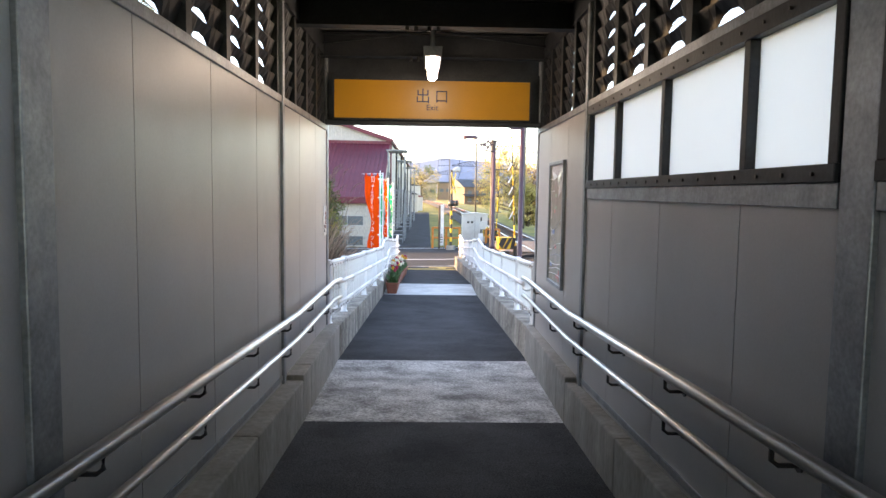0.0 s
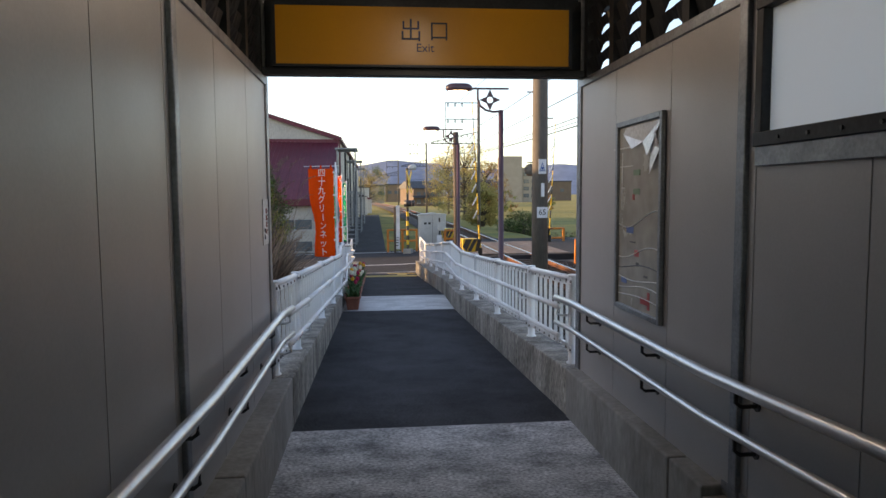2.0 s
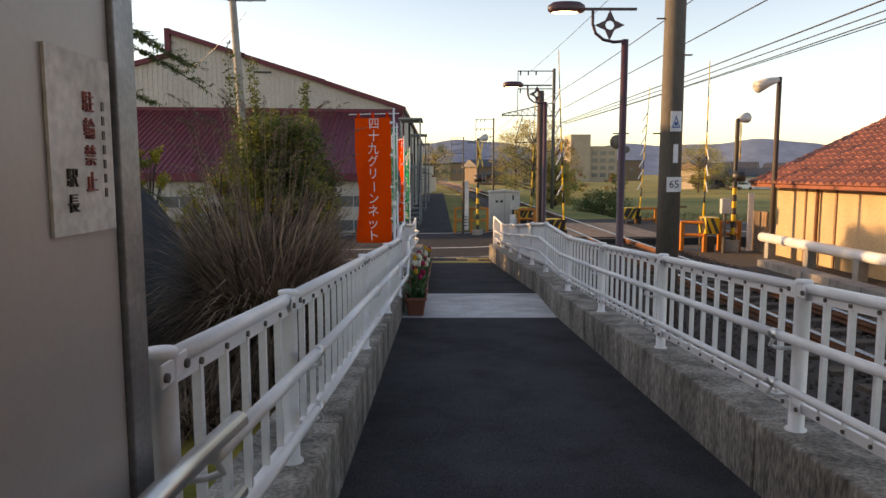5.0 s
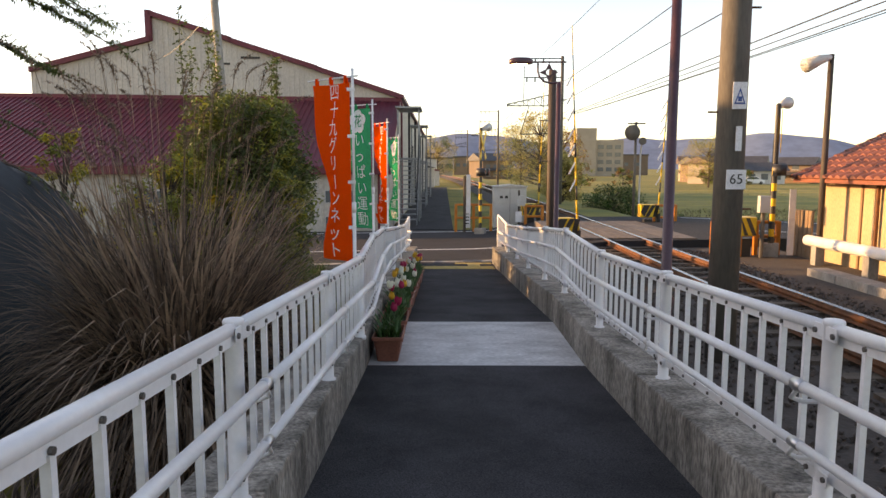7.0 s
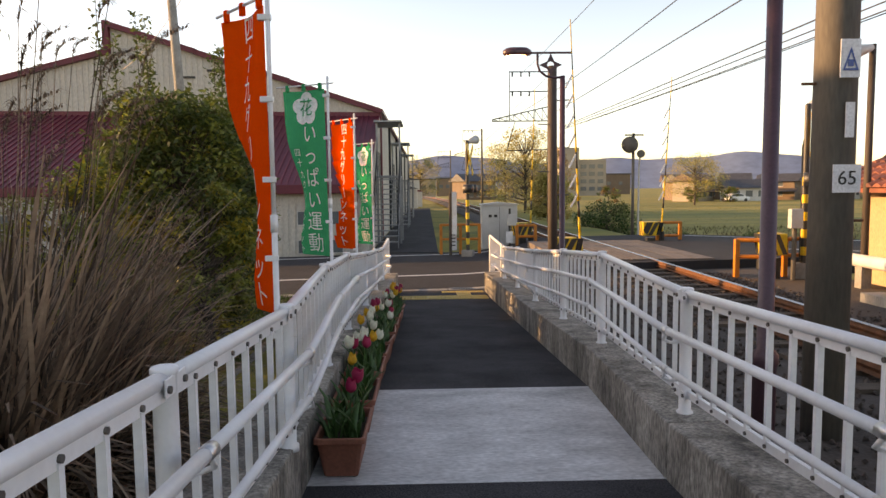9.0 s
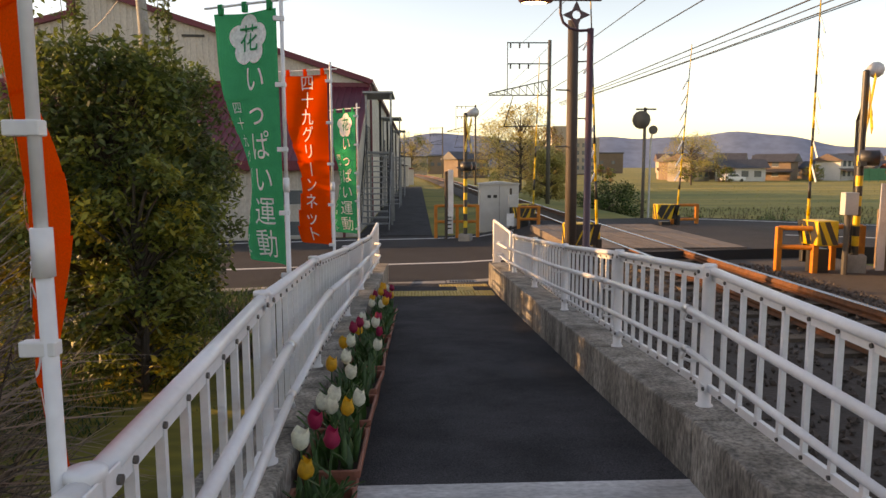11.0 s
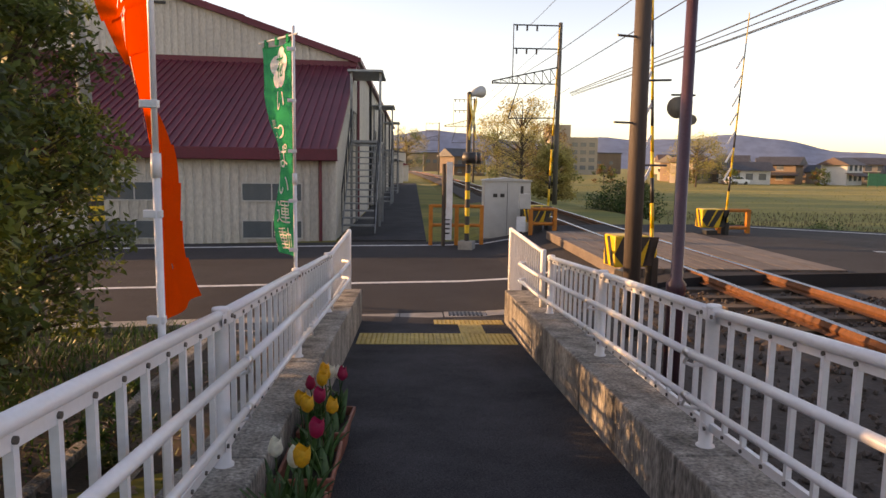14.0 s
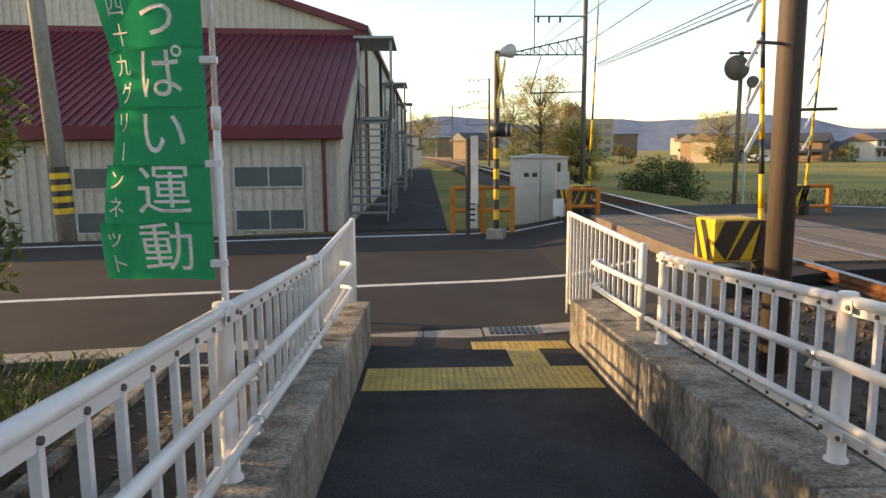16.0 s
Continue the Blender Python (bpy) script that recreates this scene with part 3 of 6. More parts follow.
nt_ = thing("parking_notice", "weathered paper notice stuck to the metal wall", "notice")
xl = WALL_L + 0.003
part("sheet", Shape().box(xl - 0.002, 7.04, 2.53, xl + 0.003, 7.235, 2.815), material("notice_paper", (0.78, 0.77, 0.73), (0.5, 0.5, 0.47), 0.6, scale=7, fine=50, bump=0.1, mix=0.6), nt_)
for k, ch in enumerate("\u99d0\u8f2a\u7981\u6b62"):
    lettering("lettering", ch, 0.036, material("faded_red", (0.35, 0.10, 0.09), rough=0.7, bump=0) if k < 1 else bpy.data.materials["faded_red"], nt_, pose(xl + 0.0045, 7.155, 2.738 - 0.043 * k, 90, 0, 90))
for k, ch in enumerate("\u99c5\u9577"):
    lettering("lettering", ch, 0.032, BLACK, nt_, pose(xl + 0.0045, 7.095, 2.617 - 0.04 * k, 90, 0, 90))
for k in range(7):
    part("mark", Shape().box(xl + 0.003, 7.2, 2.73 - k * 0.024, xl + 0.0045, 7.208, 2.745 - k * 0.024), MAPC["ink"], nt_)

# ---- fences along the ramp ----
POSTS_R = [7.5, 8.86, 10.7, 12.5, 14.28, 16.1, 17.7, 19.62, 21.52, 23.5]
POSTS_L = [7.42, 8.5, 10.7, 12.45, 13.85, 15.46, 17.15, 19.4, 21.45, 23.5]


def bar_mesh():
    return Shape().box(-0.011, -0.010, 0, 0.011, 0.010, 1.0)


BAR_ME = bpy.data.meshes.new("baluster")
_s = bar_mesh()
BAR_ME.from_pydata(_s.v, [], _s.f)
BAR_ME.materials.append(WHITE)
BOLT_ME = bpy.data.meshes.new("bolt")
_s = Shape().tube([(-0.004, 0, 0), (0.004, 0, 0)], 0.009, 8)
BOLT_ME.from_pydata(_s.v, [], _s.f)
BOLT_ME.materials.append(BOLT)


def put(name, me, parent, m):
    ob = new(name, me)
    ob.parent, ob.matrix_basis = parent, m
    return ob


def fence_post(parent, x, y, sgn):
    z0, z1 = floor_z(y) + kerb_h(y) - 0.02, floor_z(y) + fence_h(y)
    p = part("post", Shape().lathe(x, y, [(0.044, z0), (0.044, z0 + 0.028), (0.0325, z0 + 0.034), (0.0325, z1 - 0.02), (0.036, z1 - 0.016), (0.036, z1 - 0.003), (0.032, z1 + 0.002), (0.008, z1 + 0.005)], 14), WHITE, parent, smooth=True)
    low = z1 - floor_z(y) - kerb_h(y) - 0.13
    for dz in (-0.045, -low - 0.02):
        for dy in (-0.055, 0.055):
            put("bolt", BOLT_ME, p, pose(x - 0.034 * sgn, y + dy, z1 + dz, 0, 0, 0) @ Matrix.Scale(1.15, 4))
    for a, b in ((0.066, 0.016), (low + 0.045, low)):
        part("clamp", Shape().box(x - 0.028 * sgn - 0.003, y - 0.07, z1 - a, x - 0.028 * sgn + 0.003, y + 0.07, z1 - b), WHITE, p, bevel=0.003)
    return p


for side, posts, fx in ((1, POSTS_R, rail_x), (-1, POSTS_L, left_x)):
    for k, (a, b) in enumerate(zip(posts, posts[1:])):
        fe = thing("fence", "white painted steel railing with round rails on a concrete kerb", "fence", "ramp fence panels")
        fence_post(fe, fx(a), a, side)
        if k == len(posts) - 2:
            fence_post(fe, fx(b), b, side)
        za, zb = floor_z(a), floor_z(b)
        pt = lambda y, h: (fx(y), y, za + (zb - za) * (y - a) / (b - a) + h)
        part("top_rail", Shape().tube([pt(a + 0.03, fence_h(a) - 0.03), pt(b - 0.03, fence_h(b) - 0.03)], 0.026, 12, squash=0.85), WHITE, fe, smooth=True)
        part("channel", Shape().prism([pt(a + 0.03, fence_h(a) - 0.045), pt(b - 0.03, fence_h(b) - 0.045), pt(b - 0.03, fence_h(b) - 0.083), pt(a + 0.03, fence_h(a) - 0.083)], (0.014, 0, 0)), WHITE, fe)
        ha, hb = kerb_h(a) + 0.085, kerb_h(b) + 0.085
        part("bottom_rail", Shape().prism([pt(a + 0.03, ha + 0.04), pt(b - 0.03, hb + 0.04), pt(b - 0.03, hb), pt(a + 0.03, ha)], (0.022, 0, 0)), WHITE, fe)
        n = max(3, round((b - a) / 0.176))
        for q in range(1, n):
            y = a + (b - a) * q / n
            f = q / n
            hl_, top_ = ha + (hb - ha) * f + 0.03, fence_h(a) + (fence_h(b) - fence_h(a)) * f - 0.07
            x, y, z = pt(y, hl_)
            put("baluster", BAR_ME, fe, pose(x + 0.007, y, z) @ Matrix.Diagonal((1, 1, top_ - hl_, 1)))
            put("bolt", BOLT_ME, fe, pose(x + (0.014 if side < 0 else 0) - 0.003 * side, y, z + top_ + 0.006 - hl_))
            put("bolt", BOLT_ME, fe, pose(x + (0.022 if side < 0 else 0) - 0.003 * side, y, z - 0.012))
        for h, r in ((0.23, 0.021), (0.44, 0.017)):
            ins = 0.105
            A, B = Vector(pt(a, fence_h(a) - h)), Vector(pt(b, fence_h(b) - h))
            A.x -= ins * side
            B.x -= ins * side
            part("guard_rail", Shape().tube([A, B], r, 12), WHITE, fe, smooth=True)
            if k:
                part("collar", Shape().tube([A - (B - A).normalized() * 0.03, A + (B - A).normalized() * 0.03], r + 0.003, 12), STAINLESS, fe, "bare steel joint collar", smooth=True)
            part("hook", Shape().tube([A, A + Vector((0, 0.05, -0.06)), A + Vector((0.04 * side, 0.05, -0.075)), A + Vector((ins * side, 0.0, -0.06))], 0.009, 8), WHITE, fe, smooth=True)
    # the taller end panel beyond the kerb
    y0, y1 = (23.95, 26.58) if side > 0 else (23.75, 26.35)
    ez = 1.36 if side > 0 else 1.33
    fe = thing("fence", "white painted railing with long bars ending at the road", "fence", "ramp fence ends")
    for y in (y0, y1):
        p = part("post", Shape().lathe(fx(y), y, [(0.03, floor_z(y) + (0.40 if y < 25 else 0.0)), (0.03, ez - 0.01), (0.02, ez + 0.005)], 12), WHITE, fe, smooth=True)
    part("top_rail", Shape().tube([(fx(y0), y0, ez - 0.03), (fx(y1), y1, ez - 0.02)], 0.025, 10), WHITE, fe, smooth=True)
    part("bottom_rail", Shape().prism([(fx(y0), y0, 0.83), (fx(25.4), 25.4, 0.77), (fx(25.4), 25.4, 0.73), (fx(y0), y0, 0.79)], (0.02, 0, 0)), WHITE, fe)
    part("bottom_rail", Shape().prism([(fx(25.4), 25.4, 0.40), (fx(y1), y1, 0.38), (fx(y1), y1, 0.34), (fx(25.4), 25.4, 0.36)], (0.02, 0, 0)), WHITE, fe)
    y = y0 + 0.13
    while y < y1 - 0.05:
        zb_ = 0.80 - 0.04 * (y - 24) if y < 25.4 else 0.36
        part("baluster", Shape().box(fx(y) - 0.010, y - 0.009, zb_, fx(y) + 0.010, y + 0.009, ez - 0.04), WHITE, fe)
        y += 0.16
    for h, r in ((0.80, 0.021), (0.59, 0.017)):
        A, B = Vector((fx(23.6) - 0.105 * side, 23.6, floor_z(23.6) + h)), Vector((fx(25.0) - 0.105 * side, 25.0, floor_z(25.0) + h))
        C = Vector((fx(25.1), 25.12, B.z))
        part("guard_rail", Shape().tube([A, B, (B + C) / 2 + Vector((-0.02 * side, 0.03, 0)), C], r, 12), WHITE, fe, smooth=True)

# ---- tactile paving, gutter, drain ----
tp = tagged(new("tactile_paving"), "yellow tactile paving blocks set in the asphalt", "tactile paving", "", "structure")


def tactile(x, y, bars):
    s = Shape().box(x, y, -0.03, x + 0.296, y + 0.296, 0.006)
    if bars:
        for k in range(4):
            s.box(x + 0.03 + k * 0.07, y + 0.02, 0.006, x + 0.055 + k * 0.07, y + 0.276, 0.011)
    else:
        for i in range(5):
            for j in range(5):
                s.box(x + 0.035 + i * 0.054, y + 0.035 + j * 0.054, 0.006, x + 0.057 + i * 0.054, y + 0.057 + j * 0.054, 0.011)
    for i, (a, b, c) in enumerate(s.v):
        s.v[i] = (a, b, c + floor_z(b))
    part("tactile_block", s, TACTILE, tp)


for k in range(6):
    for j in range(2):
        tactile(-1.0 + 0.3 * k, 23.90 + 0.3 * j, False)
tactile(0.20, 24.50, True)
tactile(0.20, 24.80, True)
for k in range(3):
    tactile(-0.10 + 0.3 * k, 25.10, False)
gut = tagged(new("gutter"), "pale concrete gutter blocks along the road edge", "gutter", "", "structure")
for k in range(-20, 3):
    a, b = k * 0.6 + 0.05, k * 0.6 + 0.64
    if k == 0:
        continue
    part("gutter_block", Shape().prism([(a, 25.62 + SKEW * a, road_z(a) + 0.02), (b, 25.62 + SKEW * b, road_z(b) + 0.02), (b, 25.98 + SKEW * b, road_z(b) + 0.012), (a, 25.98 + SKEW * a, road_z(a) + 0.012)], (0, 0, -0.2)), CONCRETE, gut, bevel=0.006)
dr = thing("drain_grate", "steel drain grate in a concrete frame at the road edge", "drain")
part("drain_frame", Shape().prism([(0.06, 25.62, 0.225), (0.64, 25.69, 0.225), (0.64, 26.04, 0.22), (0.06, 25.98, 0.22)], (0, 0, -0.2)), CONCRETE, dr)
for k in range(9):
    part("bar", Shape().box(0.12 + 0.055 * k, 25.70, 0.222, 0.145 + 0.055 * k, 25.95, 0.236), DARKSTEEL, dr)
dg = thing("drain_grate", "wide steel grate over the roadside ditch beside the planting strip", "drain")
part("drain_frame", Shape().box(-3.3, 24.9, 0.1, -2.3, 25.55, 0.19), CONCRETE, dg)
for k in range(22):
    part("bar", Shape().box(-3.24 + 0.042 * k, 24.97, 0.19, -3.22 + 0.042 * k, 25.5, 0.2), DARKSTEEL, dg)
for x0, lab in ((-2.25, "concrete ditch edging running beside the ramp"), (-2.75, "concrete ditch edging beside the planting strip")):
    setting("ditch_edge_1" if x0 > -2.5 else "ditch_edge_2", Shape().box(x0 - 0.1, 12, -0.2, x0, 24.9, 0.14 if x0 > -2.5 else 0.2), CONC_DARK, lab, bevel=0.01)

# ---- railway ----
RAIL_Z = 0.70


def track_x(y):
    return 4.57 - 0.0006 * max(0, y - 40) ** 2 * 0.35


tb = Shape()
yy = -20.0
while yy < 200:
    y2 = yy + 4
    xa, xb = track_x(yy), track_x(y2)
    for x0, x1, z0, z1 in ((-1.9, -1.2, 0.30, 0.50), (-1.2, 1.2, 0.50, 0.50), (1.2, 2.0, 0.50, 0.30)):
        tb.quad((xa + x0, yy, z0), (xa + x1, yy, z1), (xb + x1, y2, z1), (xb + x0, y2, z0))
    yy = y2
BALLASTBED = setting("ballast_bed", tb, BALLAST, "brown crushed stone ballast under the track")
for off in (-0.5335, 0.5335):
    tr = thing("rail", "rusty steel rail with a polished running surface", "rail", "rails")
    pts = [(track_x(y) + off, y) for y in (-20, 20, 40, 50, 60, 70, 80, 100, 120, 150, 200)]
    part("web", Shape().tube([(x, y, RAIL_Z - 0.08) for x, y in pts], 0.04, 4, squash=1.9), RUST, tr)
    part("foot", Shape().tube([(x, y, RAIL_Z - 0.14) for x, y in pts], 0.085, 4, squash=0.3), RUST, tr)
    part("head", Shape().tube([(x, y, RAIL_Z - 0.012) for x, y in pts], 0.045, 4, squash=0.35), RAILTOP, tr)
SLEEPER_ME = bpy.data.meshes.new("sleeper")
_s = Shape().box(-1.0, -0.1, -0.12, 1.0, 0.1, 0.0)
SLEEPER_ME.from_pydata(_s.v, [], _s.f)
SLEEPER_ME.materials.append(material("sleeper_wood", (0.12, 0.085, 0.06), (0.08, 0.058, 0.04), 0.9, scale=4, fine=40, bump=0.4, stretch=(0.3, 3, 1), spread=0.2))
y = 2.0
while y < 90:
    if not 26.4 < y < 32.6:
        tagged(put("sleeper", SLEEPER_ME, None, pose(track_x(y), y, 0.545)), "weathered wooden sleeper under the rails", "sleeper", "sleepers")
    y += 0.62
bs_ = Shape()
for (xa, za), (xb, zb) in zip(((1.1, 0.26), (1.6, 0.37), (2.6, 0.44), (6.4, 0.46)), ((1.6, 0.37), (2.6, 0.44), (6.4, 0.46), (8.45, 0.46))):
    bs_.prism([(xa, -20, za), (xb, -20, zb), (xb, 26.0 + SKEW * xb * 0.9, zb), (xa, 26.0 + SKEW * xa * 0.9, za)], (0, 0, -0.3))
setting("track_verge", bs_, BALLAST, "dark brown gravel verge between ramp and track")
# stones lying on the bed near the ramp
st = Shape()
rng = random.Random(4)
for k in range(9000):
    y = rng.uniform(4, 26.0)
    x = rng.uniform(1.2, 6.6)
    r = rng.uniform(0.02, 0.045)
    z = along([(0.9, 0.25), (1.6, 0.36), (2.6, 0.44), (3.4, 0.51), (5.7, 0.51), (6.6, 0.42)], x)
    m = pose(x, y, z + r * 0.3, rng.uniform(0, 360), rng.uniform(0, 360), rng.uniform(0, 360))
    b = len(st.v)
    st.v += [tuple(m @ (Vector(c) * r * rng.uniform(0.7, 1.2))) for c in ((1, 0, 0), (-1, 0, 0), (0, 1, 0), (0, -1, 0), (0, 0, 0.8), (0, 0, -0.8))]
    st.f += [tuple(b + i for i in t) for t in ((0, 2, 4), (2, 1, 4), (1, 3, 4), (3, 0, 4), (2, 0, 5), (1, 2, 5), (3, 1, 5), (0, 3, 5))]
tagged(make("ballast_stones", st, STONE), "loose brown ballast stones beside the track", "ballast", "", "stuff")
# crossing deck
CROSSWOOD = material("crossing_deck", (0.16, 0.125, 0.10), (0.10, 0.08, 0.066), 0.8, scale=3, fine=50, bump=0.3, stretch=(2, 0.5, 1), spread=0.15)
dk = tagged(new("crossing_deck"), "worn timber and asphalt deck between the rails of the crossing", "level crossing", "", "structure")
for x0, x1 in ((2.9, 3.95), (4.13, 4.55), (4.56, 5.0), (5.19, 6.6)):
    n = 3
    for k in range(n):
        a, b = x0 + (x1 - x0) * k / n + 0.006, x0 + (x1 - x0) * (k + 1) / n - 0.006
        part("deck_board", Shape().box(a, 26.5 + SKEW * 4, 0.5, b, 32.6 + SKEW * 4, 0.695), CROSSWOOD, dk, bevel=0.01)
ca = thing("cable_trough", "long pale concrete cable trough beside the track", "cable trough")
for k in range(14):
    part("cover", Shape().box(6.9, 8.0 + k * 1.0, 0.42, 7.3, 8.98 + k * 1.0, 0.62), CONCRETE, ca, bevel=0.01)
# ---- posts, lamps, crossing signals ----
def street_lamp(x, y, top, base, turn):
    lp = thing("street_lamp", "purple-brown steel street lamp with a star ornament and lit oval head", "street lamp", "street lamps", pose(x, y, 0, 0, 0, turn))
    part("pole", Shape().lathe(0, 0, [(0.075, base), (0.075, base + 0.9), (0.085, base + 0.92), (0.085, base + 0.98), (0.052, base + 1.02), (0.045, top)], 14), POLE_BROWN, lp, smooth=True)
    part("arm", Shape().box(-0.58, -0.018, top + 0.365, 0.14, 0.018, top + 0.395).tube([(-0.42, 0, top + 0.37), (-0.42, 0, top + 0.2), (-0.38, 0, top + 0.08), (-0.28, 0, top + 0.0), (-0.15, 0, top - 0.03), (0.0, 0, top - 0.02)], 0.02, 8), POLE_BROWN, lp)
    st_ = Shape()
    ring = []
    for q in range(8):
        a = math.pi / 4 * q
        rr = 0.19 if q % 2 == 0 else 0.085
        ring.append((-0.2 + rr * math.cos(a), -0.012, top + 0.18 + rr * math.sin(a)))
    hole = [(-0.2 + 0.06 * math.cos(math.pi / 4 * q), -0.012, top + 0.18 + 0.06 * math.sin(math.pi / 4 * q)) for q in range(8)]
    st_.v = ring + hole + [(a, b + 0.024, c) for a, b, c in ring + hole]
    for q in range(8):
        q2 = (q + 1) % 8
        st_.f += [(q, q2, 8 + q2, 8 + q), (16 + q2, 16 + q, 24 + q, 24 + q2), (q2, q, 16 + q, 16 + q2), (8 + q, 8 + q2, 24 + q2, 24 + q)]
    part("star_ornament", st_, POLE_BROWN, lp)
    hs = Shape()
    n = 18
    for z, f in ((top + 0.34, 0.9), (top + 0.36, 1.0), (top + 0.42, 1.0), (top + 0.46, 0.75)):
        for q in range(n):
            a = 2 * math.pi * q / n
            hs.v.append((-0.76 + 0.24 * f * math.cos(a), 0.12 * f * math.sin(a), z))
    for i in range(3):
        for q in range(n):
            hs.f.append((i * n + q, i * n + (q + 1) % n, (i + 1) * n + (q + 1) % n, (i + 1) * n + q))
    hs.f.append(tuple(3 * n + q for q in range(n)))
    hd = part("head", hs, POLE_BROWN, lp, smooth=True)
    ds = Shape()
    ds.v = [(-0.78 + 0.17 * math.cos(2 * math.pi * q / n), 0.09 * math.sin(2 * math.pi * q / n), top + 0.335) for q in range(n)]
    ds.f = [tuple(reversed(range(n)))]
    part("lens", ds, glowing("lamp_lens", (1.0, 0.85, 0.45), 4.0), hd, "lit yellowish lens")


street_lamp(1.80, 15.05, 4.34, 0.35, 0)
street_lamp(1.90, 22.3, 4.30, 0.30, 0)

p65 = thing("utility_pole", "thick concrete utility pole with small signs beside the fence", "pole")
part("shaft", Shape().lathe(2.74, 15.95, [(0.165, 0.2), (0.15, 4), (0.12, 10)], 20), CONCPOLE, p65, smooth=True)
SIGNWHITE = material("sign_white", (0.75, 0.76, 0.78), rough=0.4, bump=0)
SIGNBLUE = material("sign_blue", (0.02, 0.08, 0.3), rough=0.4, bump=0)
sgn_ = part("number_plate", Shape().box(2.64, 15.765, 2.37, 2.85, 15.775, 2.58), SIGNWHITE, p65, "white square plate with a number")
lettering("lettering", "65", 0.15, BLACK, sgn_, pose(2.745, 15.762, 2.475, 90))
sgn_ = part("warning_plate", Shape().box(2.67, 15.775, 3.22, 2.82, 15.783, 3.5), SIGNWHITE, p65, "white plate with a blue triangle")
tri_ = Shape()
A, B, C = Vector((2.685, 15.772, 3.27)), Vector((2.805, 15.772, 3.27)), Vector((2.745, 15.772, 3.44))
G_ = (A + B + C) / 3
for p, q in ((A, B), (B, C), (C, A)):
    tri_.prism([p, q, q + (G_ - q) * 0.3, p + (G_ - p) * 0.3], (0, -0.003, 0))
part("triangle", tri_, SIGNBLUE, sgn_)
part("bar_mark", Shape().box(2.725, 15.768, 3.30, 2.765, 15.772, 3.35), SIGNBLUE, sgn_)
part("plate", Shape().box(2.72, 15.765, 2.78, 2.785, 15.775, 3.04), SIGNWHITE, p65, "small white blank plate")
for z in (2.15, 3.2, 4.3, 4.8, 5.3):
    part("step_bolt", Shape().tube([(2.74, 15.95, z), (2.74 + 0.26 * (1 if int(z * 10) % 2 else -1), 15.95, z)], 0.012, 6), RUST, p65)

wp = thing("wooden_pole", "dark weathered pole with step bolts beside the crossing", "pole")
part("shaft", Shape().tube([(2.05, 23.95, 0.1), (2.04, 23.95, 2.5), (2.03, 23.95, 4.75)], 0.098, 14, r2=0.085), WOODPOLE, wp, smooth=True)
for z, d in ((2.3, 1), (2.75, -1), (3.2, 1), (3.65, -1), (4.1, 1)):
    part("step_bolt", Shape().tube([(2.04, 23.95, z), (2.04 + 0.3 * d, 23.85, z)], 0.013, 6), BOLT, wp)


def striped(shape_fn, z0, z1, n, parent, name, cols):
    for k in range(n):
        a, b = z0 + (z1 - z0) * k / n, z0 + (z1 - z0) * (k + 1) / n
        part(name, shape_fn(a, b), cols[k % len(cols)], parent)


def crossing_signal(x, y, base, turn, h=4.3):
    cs = thing("crossing_signal", "railway crossing signal with striped pole, crossbuck and horn", "crossing signal", "crossing signals", pose(x, y, base, 0, 0, turn))
    striped(lambda a, b: Shape().lathe(0, 0, [(0.062, a), (0.062, b)], 12), 0.1, h - 1.55, 10, cs, "pole_band", (BLACKPAINT, YELLOW))
    part("pole_top", Shape().lathe(0, 0, [(0.06, h - 1.55), (0.06, h - 0.05), (0.03, h - 0.02)], 12), BLACKPAINT, cs)
    part("foot", Shape().box(-0.18, -0.18, -0.3, 0.18, 0.18, 0.12), CONCRETE, cs, bevel=0.01)
    for a in (40, -40):
        part("crossbuck_arm", Shape().box(-0.62, -0.1, -0.085, 0.62, -0.085, 0.085, pose(0, 0, h - 0.65, 0, a + 90, 0)), YELLOW, cs, "yellow crossbuck arm with black bands", bevel=0.004)
        part("crossbuck_band", Shape().box(0.2, -0.105, -0.087, 0.36, -0.099, 0.087, pose(0, 0, h - 0.65, 0, a + 90, 0)), BLACKPAINT, cs)
    part("crossarm", Shape().box(-0.4, -0.05, h - 1.75, 0.4, 0.05, h - 1.66), BLACKPAINT, cs)
    for sx in (-0.26, 0.26):
        lm = part("lamp_hood", Shape().tube([(sx, -0.25, h - 1.6), (sx, 0.05, h - 1.6)], 0.14, 14), BLACKPAINT, cs, "black round signal lamp hood", smooth=True)
        part("lens", Shape().tube([(sx, -0.22, h - 1.6), (sx, -0.251, h - 1.6)], 0.08, 12), material("red_lens", (0.2, 0.01, 0.01), rough=0.2, bump=0), lm)
    part("horn", Shape().tube([(0.02, 0, h - 0.1), (0.2, -0.1, h - 0.02), (0.42, -0.2, h + 0.02)], 0.05, 10, r2=0.15), LIGHTGREY, cs, "grey trumpet horn", smooth=True)
    part("cable_pipe", Shape().tube([(0.14, 0.05, 0.1), (0.14, 0.05, h - 1.8), (0.3, 0.05, h - 1.4), (0.32, 0.05, h - 0.9), (0.1, 0.0, h - 0.6)], 0.028, 8), BLACKPAINT, cs)
    return cs


